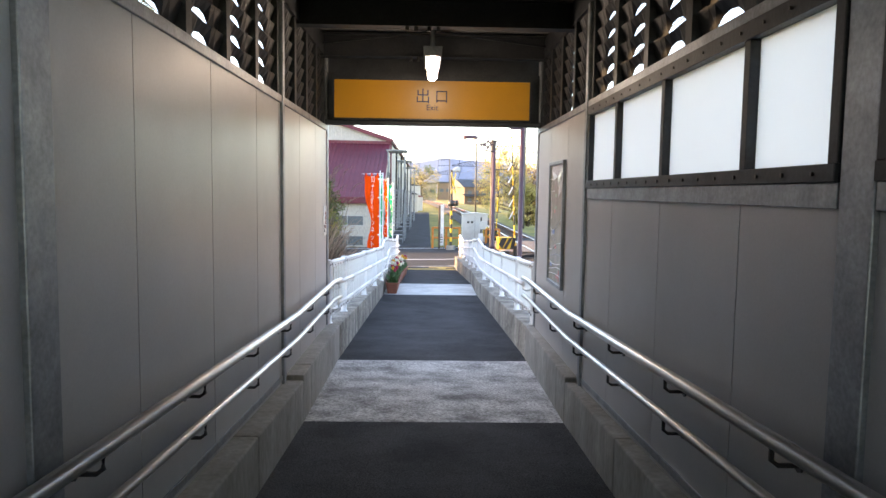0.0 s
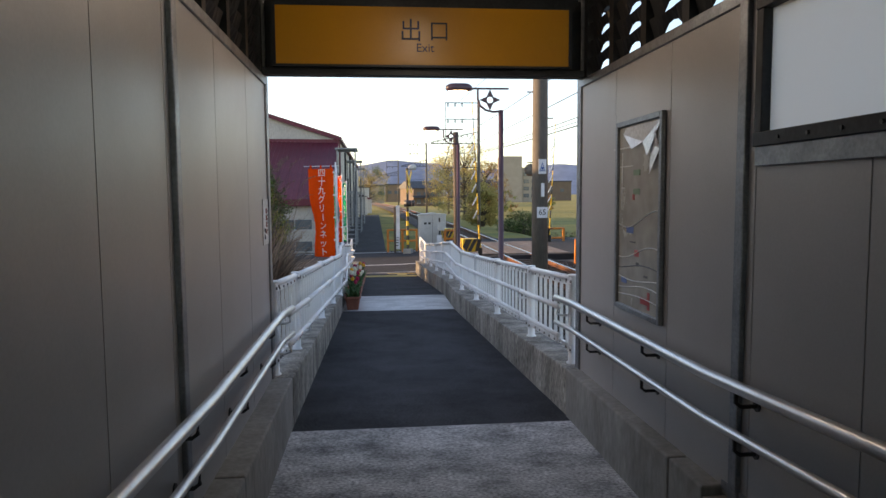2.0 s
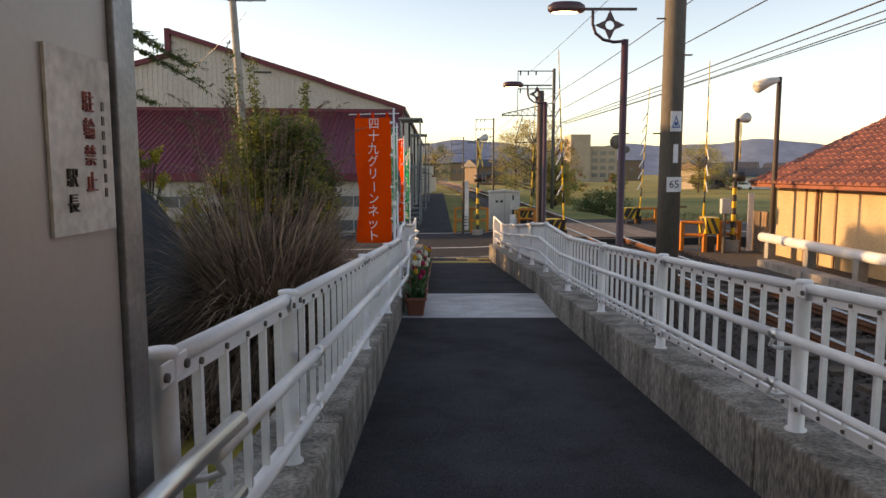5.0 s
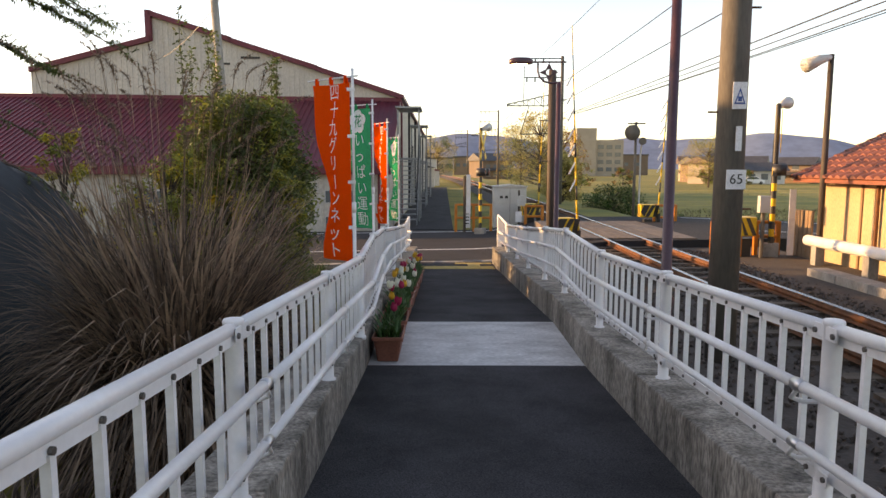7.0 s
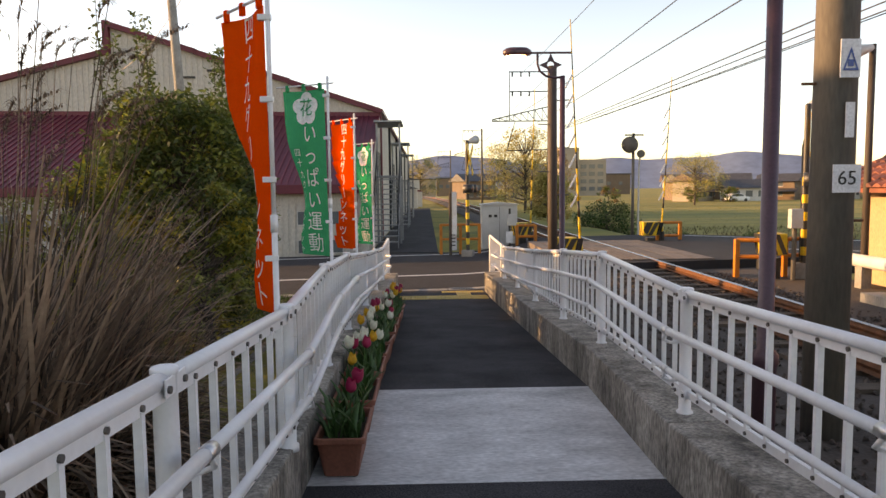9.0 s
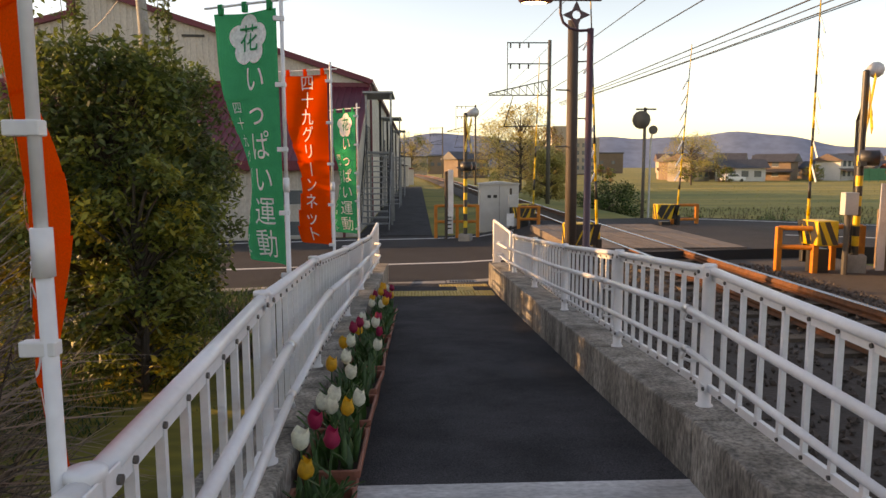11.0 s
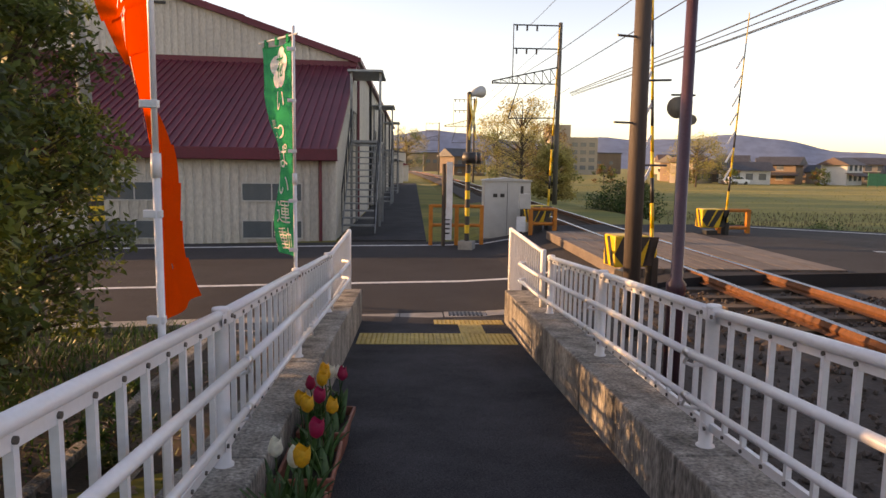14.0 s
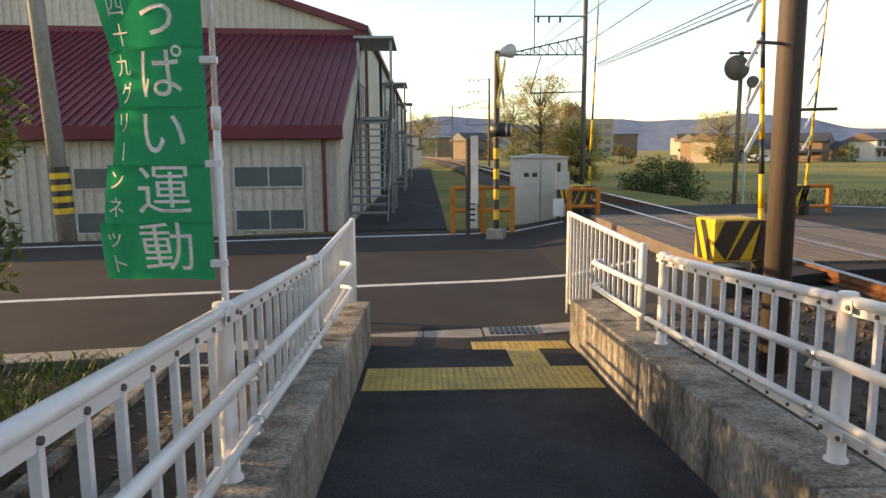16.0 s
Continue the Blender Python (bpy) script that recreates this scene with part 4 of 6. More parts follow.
crossing_signal(0.95, 33.3, 0.3, 72, 3.75)
crossing_signal(7.62, 25.05, 0.66, 64, 3.5)
rb = thing("control_box", "white control box on a post beside the crossing signal", "control box")
part("post", Shape().lathe(7.25, 24.75, [(0.05, 0.3), (0.05, 1.7)], 8), CONCPOLE, rb)
part("box", Shape().box(7.1, 24.6, 1.55, 7.35, 24.75, 1.95), LIGHTGREY, rb, bevel=0.01)
wb = thing("sign_post", "narrow white board standing beside the crossing signal", "sign")
part("board", Shape().box(7.95, 24.9, 0.5, 8.1, 24.93, 2.1), SIGNWHITE, wb)


def barrier(x, y, base, turn, lean, length, rows=True):
    bm_ = thing("barrier_machine", "yellow and black striped crossing barrier machine with its pole raised", "crossing barrier", "crossing barriers", pose(x, y, base, 0, 0, turn))
    part("pedestal", Shape().box(-0.14, -0.14, -0.4, 0.14, 0.14, 0.35), BLACKPAINT, bm_, bevel=0.01)
    part("housing", Shape().box(-0.3, -0.2, 0.42, 0.24, 0.2, 0.88), YELLOW, bm_, "yellow housing", bevel=0.03)
    for k in range(3):
        x0 = -0.42 + k * 0.28
        for sy in (-0.205, 0.2005):
            s = Shape().prism([(max(-0.3, x0), sy, 0.44 + max(0, -0.3 - x0) * 1.4), (max(-0.3, x0) + 0.14, sy, 0.44), (min(0.24, x0 + 0.46), sy, 0.86), (max(-0.3, x0 + 0.24), sy, 0.86)], (0, 0.0045, 0))
            part("stripe", s, BLACKPAINT, bm_)
    for k in range(2):
        y0 = -0.2 + k * 0.2
        for sx in (-0.305, 0.2405):
            part("stripe", Shape().prism([(sx, y0, 0.44), (sx, y0 + 0.1, 0.44), (sx, min(0.2, y0 + 0.28), 0.86), (sx, min(0.19, y0 + 0.18), 0.86)], (0.0045, 0, 0)), BLACKPAINT, bm_)
    part("hub", Shape().tube([(0.24, 0, 0.62), (0.40, 0, 0.62)], 0.12, 14), YELLOW, bm_, smooth=True)
    part("counterweight", Shape().box(0.33, -0.1, 0.05, 0.45, 0.1, 0.55), BLACKPAINT, bm_, bevel=0.02)
    d = Vector((math.sin(radians(lean)), 0, math.cos(radians(lean))))
    o = Vector((0.38, 0, 0.6))
    n = 14
    for k in range(n):
        a, b = o + d * (length * k / n), o + d * (length * (k + 1) / n)
        part("pole_band", Shape().tube([a, b], 0.032 - 0.0015 * k, 8, r2=0.032 - 0.0015 * (k + 1)), (YELLOW, YELLOW, BLACKPAINT)[k % 3], bm_, smooth=True)
    if rows:
        for k in range(7):
            q = o + d * (1.2 + 0.45 * k)
            part("tassel", Shape().box(-0.16, -0.012, -0.33, -0.12, 0.0, 0.02, Matrix.Translation(q + Vector((0.1, 0, 0))) @ pose(0, 0, 0, 0, 28, 0)), WHITE, bm_)
    return bm_


barrier(2.78, 26.4, 0.42, 8, -3, 5.2)
barrier(2.95, 35.0, 0.35, 20, 2, 5.0, False)
barrier(7.0, 33.2, 0.42, 0, 3, 5.0)
barrier(6.95, 25.1, 0.55, 90, 0, 4.6)


def gate(pts, base, h):
    gt = thing("guard_gate", "orange painted tubular guard rail beside the crossing", "guard rail", "guard rails")
    for p in pts:
        part("upright", Shape().box(p[0] - 0.05, p[1] - 0.05, base - 0.2, p[0] + 0.05, p[1] + 0.05, base + h), ORANGE, gt, bevel=0.006)
    for a, b in zip(pts, pts[1:]):
        for f in (0.97, 0.45):
            part("bar", Shape().tube([(*a, base + h * f), (*b, base + h * f)], 0.045, 8), ORANGE, gt)
    return gt


gate([(0.08, 34.2), (0.75, 34.2), (1.4, 34.2)], 0.3, 0.95)
gate([(2.75, 34.6), (3.4, 34.6)], 0.42, 0.75)
gate([(7.35, 33.5), (8.15, 33.6)], 0.42, 0.85)
gate([(6.25, 25.2), (6.8, 24.95)], 0.62, 0.68)
gate([(7.35, 25.3), (7.9, 25.3)], 0.62, 0.68)
cb = thing("relay_cabinet", "pale grey steel relay cabinet with a slightly peaked top", "cabinet")
part("body", Shape().box(1.6, 35.6, 0.25, 2.9, 36.3, 1.85), LIGHTGREY, cb, bevel=0.015)
part("top", Shape().prism([(1.56, 35.55, 1.85), (2.94, 35.55, 1.85), (2.94, 35.55, 1.88), (2.25, 35.55, 1.95), (1.56, 35.55, 1.88)], (0, 0.8, 0)), LIGHTGREY, cb)
part("door_gap", Shape().box(2.245, 35.594, 0.35, 2.255, 35.601, 1.8), BLACKPAINT, cb)
part("plinth", Shape().box(1.62, 35.62, 0.0, 2.88, 36.28, 0.25), CONCRETE, cb)
for xx in (1.85, 2.05):
    part("mark", Shape().box(xx, 35.592, 1.40, xx + 0.12, 35.599, 1.5), BLACKPAINT, cb)
eb = thing("control_box", "small white control box on a dark post beside the cabinet", "control box")
part("post", Shape().lathe(2.5, 34.6, [(0.04, 0.2), (0.04, 1.75)], 8), BLACKPAINT, eb)
part("box", Shape().box(2.42, 34.48, 1.15, 2.72, 34.62, 1.55), LIGHTGREY, eb, bevel=0.01)
part("notice", Shape().box(2.36, 34.5, 0.55, 2.6, 34.52, 0.95), SIGNWHITE, eb)
sp = thing("sign_post", "narrow white sign board on a dark post behind the guard rail", "sign")
part("post", Shape().lathe(0.4, 34.0, [(0.05, 0.2), (0.05, 2.3)], 8), WOODPOLE, sp)
part("board", Shape().box(0.46, 33.93, 0.9, 0.62, 33.96, 2.35), SIGNWHITE, sp)
nb = thing("notice_board", "small white notice fixed to the orange guard rail", "notice")
part("board", Shape().box(0.38, 34.12, 0.35, 0.62, 34.14, 1.15), SIGNWHITE, nb)
for k in range(5):
    part("mark", Shape().box(0.43, 34.115, 0.5 + k * 0.12, 0.57, 34.1195, 0.54 + k * 0.12), DARKSTEEL, nb)
# mirror pole seen from behind
mi = thing("traffic_mirror", "round traffic mirror seen from behind on a grey pole", "traffic mirror")
part("pole", Shape().lathe(7.4, 36.5, [(0.06, 0.2), (0.055, 4.45)], 12), CONCPOLE, mi, smooth=True)
part("dish", Shape().tube([(7.22, 36.3, 4.02), (7.22, 36.36, 4.02)], 0.31, 24), CONCPOLE, mi, smooth=True)
part("dish", Shape().tube([(7.64, 36.3, 3.68), (7.64, 36.36, 3.68)], 0.15, 18), CONCPOLE, mi)
part("bracket", Shape().box(7.05, 36.38, 4.36, 7.75, 36.44, 4.41), DARKSTEEL, mi)
part("pipe", Shape().tube([(7.62, 36.5, 0.2), (7.62, 36.5, 3.2), (7.64, 36.4, 3.68)], 0.035, 8), LIGHTGREY, mi)
fl = thing("floodlight_pole", "dark slim pole carrying a pale floodlight beside the tiled house", "street lamp")
part("pole", Shape().lathe(8.0, 23.6, [(0.07, 0.3), (0.06, 5.05)], 10), WOODPOLE, fl, smooth=True)
part("head", Shape().tube([(7.95, 23.55, 4.98), (7.7, 23.5, 4.92), (7.35, 23.4, 4.78)], 0.06, 10, r2=0.16), LIGHTGREY, fl, "pale floodlight head", smooth=True)
gp = thing("guard_pipe", "thick white pipe barrier on short concrete posts beside the track", "barrier")
part("pipe", Shape().tube([(7.9, 23.9, 0.98), (7.95, 18.0, 0.98), (8.0, 10.0, 0.98)], 0.12, 14), WHITE, gp, smooth=True)
for y in (23.5, 21.6, 19.7, 17.8, 15.9, 14.0, 12.1):
    part("post", Shape().box(7.83, y - 0.1, 0.3, 8.03, y + 0.1, 0.92), CONCRETE, gp)
up = thing("utility_pole", "grey utility pole with a yellow and black striped guard band", "pole")
part("shaft", Shape().tube([(-8.25, 34.0, -0.2), (-8.85, 34.0, 12)], 0.19, 16, r2=0.12), CONCRETE, up, smooth=True)
striped(lambda a, b: Shape().tube([(-8.25 - 0.05 * a, 34.0, a), (-8.25 - 0.05 * b, 34.0, b)], 0.2, 16), 0.75, 1.75, 8, up, "guard_band", (YELLOW, BLACKPAINT))
part("transformer", Shape().lathe(-7.8, 33.9, [(0.22, 10.3), (0.22, 11.1)], 12), LIGHTGREY, up)
for z in (10.0, 9.4, 11.3):
    part("crossarm", Shape().box(-8.9, 33.9, z, -7.4, 34.0, z + 0.08), STEEL, up)
# catenary masts and wires
def mast(x, y, h, arm):
    ms_ = thing("catenary_mast", "slim steel catenary mast with lattice arm over the track", "mast", "catenary masts", pose(x, y, 0))
    part("pole", Shape().lathe(0, 0, [(0.13, -0.2), (0.1, h)], 12), CONCPOLE, ms_, smooth=True)
    z = h * 0.68
    for a, b in (((0, 0, z), (-arm, 0, z)), ((0, 0, z + 0.85), (-arm, 0, z + 0.1)), ((-arm, 0, z - 0.05), (-arm, 0, z + 0.12))):
        part("chord", Shape().tube([a, b], 0.035, 6), DARKSTEEL, ms_)
    for k in range(8):
        x0, x1 = -arm * k / 8, -arm * (k + 1) / 8
        zt = lambda q: z + 0.85 + (0.1 - 0.85) * (-q / arm)
        part("lattice", Shape().tube([(x0, 0, z), (x1, 0, zt(x1))], 0.02, 5), DARKSTEEL, ms_)
        part("lattice", Shape().tube([(x1, 0, zt(x1)), (x1, 0, z)], 0.02, 5), DARKSTEEL, ms_)
    for zz in (h - 0.15, h - 1.3):
        part("crossarm", Shape().tube([(0, 0, zz), (-arm * 0.7, 0, zz)], 0.035, 6), DARKSTEEL, ms_)
        for q in (0.35, 0.5, 0.65):
            part("insulator", Shape().tube([(-arm * q, 0, zz), (-arm * q, 0, zz - 0.28)], 0.05, 6), DARKSTEEL, ms_)
    part("hanger", Shape().tube([(-arm * 0.7, 0, h - 0.1), (-arm * 0.7, 0, z)], 0.025, 5), DARKSTEEL, ms_)
    part("stay", Shape().tube([(0, 0, z - 1.7), (-arm * 0.75, 0, z - 1.75)], 0.03, 5), DARKSTEEL, ms_)
    part("stay", Shape().tube([(-arm * 0.75, 0, z - 1.75), (-arm * 0.6, 0, z)], 0.025, 5), DARKSTEEL, ms_)
    return ms_


mast(7.0, 52.0, 9.5, 3.4)
mast(6.2, 92.0, 9.5, 3.2)
mast(4.0, 135.0, 9.5, 3.2)


def wire(a, b, sag, r=0.012, label="thin dark overhead wire"):
    pts = [Vector(a).lerp(Vector(b), k / 16) - Vector((0, 0, sag * 4 * (k / 16) * (1 - k / 16))) for k in range(17)]
    return tagged(make("overhead_wire", Shape().tube(pts, r, 5), BLACKPAINT), label, "wire", "overhead wires")


wire((4.6, 5.0, 5.4), (4.6, 52.0, 5.4), 0.05)
wire((4.6, 5.0, 6.6), (4.6, 52.0, 6.6), 0.5)
wire((4.9, -20.0, 8.6), (5.4, 52.0, 9.3), 0.6)
wire((9.8, -20.0, 6.85), (7.6, 52.0, 6.05), 0.22, 0.02)
wire((9.85, -20.0, 6.7), (7.6, 52.0, 6.0), 0.35, 0.016)
wire((9.9, -20.0, 6.75), (7.65, 52.0, 5.95), 0.5, 0.016)
wire((10.1, -20.0, 6.3), (7.7, 52.0, 5.9), 0.3, 0.013)
for a, b in (((7.0, 52, 9.2), (6.2, 92, 9.2)), ((4.6, 52, 5.6), (3.6, 92, 5.6)), ((4.6, 52, 6.6), (3.6, 92, 6.6)), ((7.6, 52, 6.3), (6.5, 92, 6.3)), ((-8.0, 34, 9.4), (-40, 20, 9.6)), ((-8.4, 34, 10.0), (-40, 24, 10.2)), ((-8.2, 34, 9.0), (-14, 41.5, 7.6))):
    wire(a, b, 0.4)

# ---- banners ----
BANNERS = []
CH_ORANGE = "\u56db\u5341\u4e5d\u30b0\u30ea\u30fc\u30f3\u30cd\u30c3\u30c8"
CH_GREEN = "\u82b1\u3044\u3063\u3071\u3044\u904b\u52d5"


def sway(x, z):
    """How far the cloth bulges off its plane."""
    f = max(0.0, (-x - 0.035) / 0.40)
    return 0.05 * f * math.sin(4.2 * f + 3.1 * z) + 0.03 * f * math.sin(7.0 * z + 1.0)


def bent(x, y, f, twist):
    """Turns a cloth point about the pole by its share f of the twist."""
    a = -radians(twist) * max(0.0, f) ** 1.4
    return x * math.cos(a) - y * math.sin(a), x * math.sin(a) + y * math.cos(a)


def on_cloth(text, size, mat, parent, x, z, ztop, turned, lift, span=None):
    ob = lettering("lettering", text, size, mat, parent, Matrix(), depth=0.0)
    m = pose(x, 0, z, 90, 90 if turned else 0, 0)
    for v in ob.data.vertices:
        p = m @ v.co
        q = bent(p.x, sway(p.x, p.z + ztop) - lift, span[0] + (-p.z) / span[1], span[2])
        v.co = (q[0], q[1], p.z)
    return ob


def banner(x, y, top, green, H, twist, label):
    """A pole with a crossbar and a cloth in horizontal strips, each of which swings on the pole."""
    TOPZ = 1.92
    bn = thing("banner", label, "banner", "banners", pose(x, y, top - TOPZ))
    CW, k_ = 0.43, H / 1.5
    part("pole", Shape().tube([(0, 0, -0.75), (0, 0, 0.9)], 0.014, 8).tube([(0, 0, 0.9), (0, 0, TOPZ + 0.06)], 0.011, 8).tube([(0, 0, 0.86), (0, 0, 0.94)], 0.018, 8), WHITE, bn, "white pole", smooth=True)
    strips = []
    text = CH_GREEN if green else CH_ORANGE
    n = len(text)
    cloth = GREEN_CLOTH if green else ORANGE_CLOTH
    hs = [1.5] + [1.0] * (n - 1) if green else [1.0] * n
    tot = sum(hs)
    zt = TOPZ - 0.04
    for k in range(n):
        h = H * hs[k] / tot
        f0 = (TOPZ - 0.04 - zt) / H
        span = (f0, H, twist)
        s = Shape()
        m, rows_ = 10, 4
        for j in range(rows_ + 1):
            for i in range(m + 1):
                xx, zz = -0.035 - CW * i / m, -(h + 0.006) * j / rows_
                s.v.append((*bent(xx, sway(xx, zz + zt), f0 + (-zz) / H, twist), zz))
        for j in range(rows_):
            for i in range(m):
                b = j * (m + 1) + i
                s.f.append((b, b + m + 1, b + m + 2, b + 1))
        st_ = part("cloth_strip", s, cloth, bn, smooth=True)
        st_.matrix_basis = Matrix.Translation((0, 0, zt))
        if green and k == 0:
            fs = Shape()
            cx0, cz0 = -0.035 - CW * 0.5, -h * 0.54
            for q in range(5):
                a = math.pi / 2 + 2 * math.pi * q / 5
                cx, cz, rr = cx0 + 0.082 * k_ * math.cos(a), cz0 + 0.082 * k_ * math.sin(a), 0.072 * k_
                b = len(fs.v)
                ring = [(cx, cz)] + [(cx + rr * math.cos(2 * math.pi * e / 18), cz + rr * math.sin(2 * math.pi * e / 18)) for e in range(18)]
                fs.v += [(*bent(p, sway(p, r + zt) - 0.004 - 0.0004 * q, f0 - r / H, twist), r) for p, r in ring]
                fs.f += [(b, b + 1 + e, b + 1 + (e + 1) % 18) for e in range(18)]
            fb = part("blossom", fs, PRINT, st_)
            on_cloth(text[0], 0.17 * k_, GREEN_CLOTH, fb, cx0, cz0, zt, False, 0.009, span)
        else:
            on_cloth(text[k], 0.19 * k_ if green else 0.15 * k_, PRINT, st_, -0.035 - CW * (0.40 if green else 0.5), -h * 0.5, zt, text[k] == "\u30fc", 0.005, span)
        if green and k >= 2:
            for q in range(2):
                ch = CH_ORANGE[(k - 2) * 2 + q]
                on_cloth(ch, 0.08 * k_, PRINT, st_, -0.035 - CW * 0.83, -h * (0.28 + 0.48 * q), zt, ch == "\u30fc", 0.005, span)
        strips.append((st_, zt, f0 + 0.5 * h / H))
        zt -= h
    bar = part("crossbar", Shape().tube([(0.06, 0, 0), (-0.54, 0, 0)], 0.007, 6), WHITE, bn)
    for f in (0.1, 0.5, 0.9):
        part("loop", Shape().box(-0.05 - CW * f, -0.01, -0.045, -0.02 - CW * f, 0.01, 0.012), cloth, bar)
    for k in range(5):
        zz = TOPZ - 0.1 - k * 0.36
        part("tie", Shape().box(-0.045, -0.013, zz - 0.013, 0.015, 0.013, zz + 0.013), WHITE, bn, bevel=0.003)
    BANNERS.append((bn, strips, bar, TOPZ, twist))
    return bn


banner(-1.10, 13.84, 3.30, False, 1.42, 18, "orange banner with white lettering tied to the fence")
banner(-1.235, 16.66, 3.34, True, 1.44, 28, "green banner with white blossom and lettering at the fence")
banner(-1.24, 18.85, 3.27, False, 1.50, 46, "orange banner with white lettering on a white pole")
banner(-1.25, 21.58, 3.17, True, 1.56, 20, "green banner with white blossom on a white pole")

# ---- planters with tulips ----
TULIPS = {"white": material("white_petals", (0.78, 0.76, 0.66), (0.7, 0.72, 0.55), 0.5, bump=0, through_light=0.3), "pink": material("pink_petals", (0.45, 0.02, 0.09), (0.36, 0.015, 0.06), 0.5, bump=0, through_light=0.3),
          "yellow": material("yellow_petals", (0.75, 0.43, 0.03), (0.7, 0.34, 0.03), 0.5, bump=0, through_light=0.3)}
TULIP_LEAF = material("tulip_leaf", (0.05, 0.13, 0.035), (0.035, 0.10, 0.03), 0.45, scale=6, bump=0, spread=0.25, through_light=0.25)
POTSOIL = material("potting_soil", (0.045, 0.03, 0.02), rough=0.95, fine=60, bump=0.8)


def planter(y, rnd, colors):
    x = -0.875
    z = floor_z(y)
    sl = (floor_z(y + 0.3) - floor_z(y - 0.3)) / 0.6
    pl = thing("planter", "terracotta planter of " + " and ".join(sorted(set(colors))) + " tulips on the ramp", "planter", "tulip planters", pose(x, y, z + 0.004, math.degrees(math.atan(sl)), 0, rnd.uniform(-3, 3)))
    s = Shape()
    prof = [(0.09, 0.21, 0.0), (0.12, 0.245, 0.19), (0.135, 0.262, 0.19), (0.135, 0.262, 0.225), (0.118, 0.245, 0.225), (0.112, 0.24, 0.17)]
    for a, b, zz in prof:
        for sx, sy in ((-1, -1), (-0.8, -1.03), (0.8, -1.03), (1, -1), (1, 1), (0.8, 1.03), (-0.8, 1.03), (-1, 1)):
            s.v.append((a * sx, b * sy, zz))
    for i in range(len(prof) - 1):
        for j in range(8):
            s.f.append((i * 8 + j, i * 8 + (j + 1) % 8, (i + 1) * 8 + (j + 1) % 8, (i + 1) * 8 + j))
    s.f.append(tuple(reversed(range(8))))
    part("pot", s, TERRACOTTA, pl, bevel=0.006)
    part("soil", Shape().box(-0.11, -0.238, 0.14, 0.11, 0.238, 0.175), POTSOIL, pl)
    lv = Shape()
    for k in range(46):
        px, py, a = rnd.uniform(-0.09, 0.09), rnd.uniform(-0.21, 0.21), rnd.uniform(0, 6.28)
        ln, w, out = rnd.uniform(0.14, 0.27), rnd.uniform(0.012, 0.024), rnd.uniform(0.03, 0.13)
        d, n_ = Vector((math.cos(a), math.sin(a), 0)), Vector((-math.sin(a), math.cos(a), 0))
        b = len(lv.v)
        for f, ww in ((0, 0.5), (0.35, 1.0), (0.7, 0.75), (1, 0.05)):
            c = Vector((px, py, 0.17)) + d * out * f * f + Vector((0, 0, ln * (f - 0.15 * f * f)))
            lv.v += [tuple(c - n_ * w * ww + d * 0.006), tuple(c - d * 0.004), tuple(c + n_ * w * ww + d * 0.006)]
        for i in range(3):
            lv.f += [(b + i * 3, b + i * 3 + 1, b + i * 3 + 4, b + i * 3 + 3), (b + i * 3 + 1, b + i * 3 + 2, b + i * 3 + 5, b + i * 3 + 4)]
    part("leaves", lv, TULIP_LEAF, pl, "green strap leaves", smooth=True)
    for c in colors:
        px, py, h = rnd.uniform(-0.1, 0.09), rnd.uniform(-0.2, 0.2), rnd.uniform(0.36, 0.5)
        lx, ly = rnd.uniform(-0.05, 0.05), rnd.uniform(-0.05, 0.05)
        top = Vector((px + lx, py + ly, h))
        stem = part("stem", Shape().tube([(px, py, 0.17), (px + lx * 0.4, py + ly * 0.4, h * 0.65), top], 0.004, 5), TULIP_LEAF, pl)
        fs = Shape()
        m = 12
        op = rnd.uniform(0.8, 1.25)
        for i, (rr, zz) in enumerate(((0.008, 0), (0.026, 0.014), (0.032, 0.034), (0.028 * op, 0.058), (0.025 * op, 0.073))):
            for j in range(m):
                a = 2 * math.pi * j / m
                dz = 0.012 * (1 if j % 4 == 0 else (-0.6 if j % 4 == 2 else 0)) if i == 4 else 0
                fs.v.append((top.x + rr * math.cos(a), top.y + rr * math.sin(a), top.z + zz + dz))
        for i in range(4):
            for j in range(m):
                fs.f.append((i * m + j, i * m + (j + 1) % m, (i + 1) * m + (j + 1) % m, (i + 1) * m + j))
        part("bloom", fs, TULIPS[c], stem, c + " tulip bloom", smooth=True)


rp = random.Random(11)
for k in range(10):
    cols = [["pink"] * 5 + ["pink"], ["white", "pink", "yellow"], ["white"] * 4 + ["yellow", "pink"], ["white", "white", "yellow"], ["white", "pink", "white", "yellow"], ["pink", "white", "yellow", "pink"],
            ["white", "white", "pink"], ["yellow", "white", "white", "pink"], ["yellow", "yellow", "pink"], ["yellow"] * 4 + ["white", "white", "pink", "pink"]][k]
    if k == 0:
        cols = ["pink"] * 2
    planter(14.45 + k * 0.66, rp, cols)


# ---- vegetation ----
def blade(s, base, d, ln, lift, w, rnd, droop):
    """A narrow bending ribbon."""
    b = len(s.v)
    n_ = Vector((-d.y, d.x, 0))
    for f, ww in ((0, 1.0), (0.3, 1.0), (0.6, 0.8), (0.85, 0.5), (1, 0.1)):
        c = base + d * (ln * (0.30 + 0.45 * droop) * f * f) + Vector((0, 0, ln * (f * lift - droop * f * f * f)))
        s.v += [tuple(c - n_ * w * ww), tuple(c + n_ * w * ww)]
    for i in range(4):
        s.f.append((b + i * 2, b + i * 2 + 1, b + i * 2 + 3, b + i * 2 + 2))


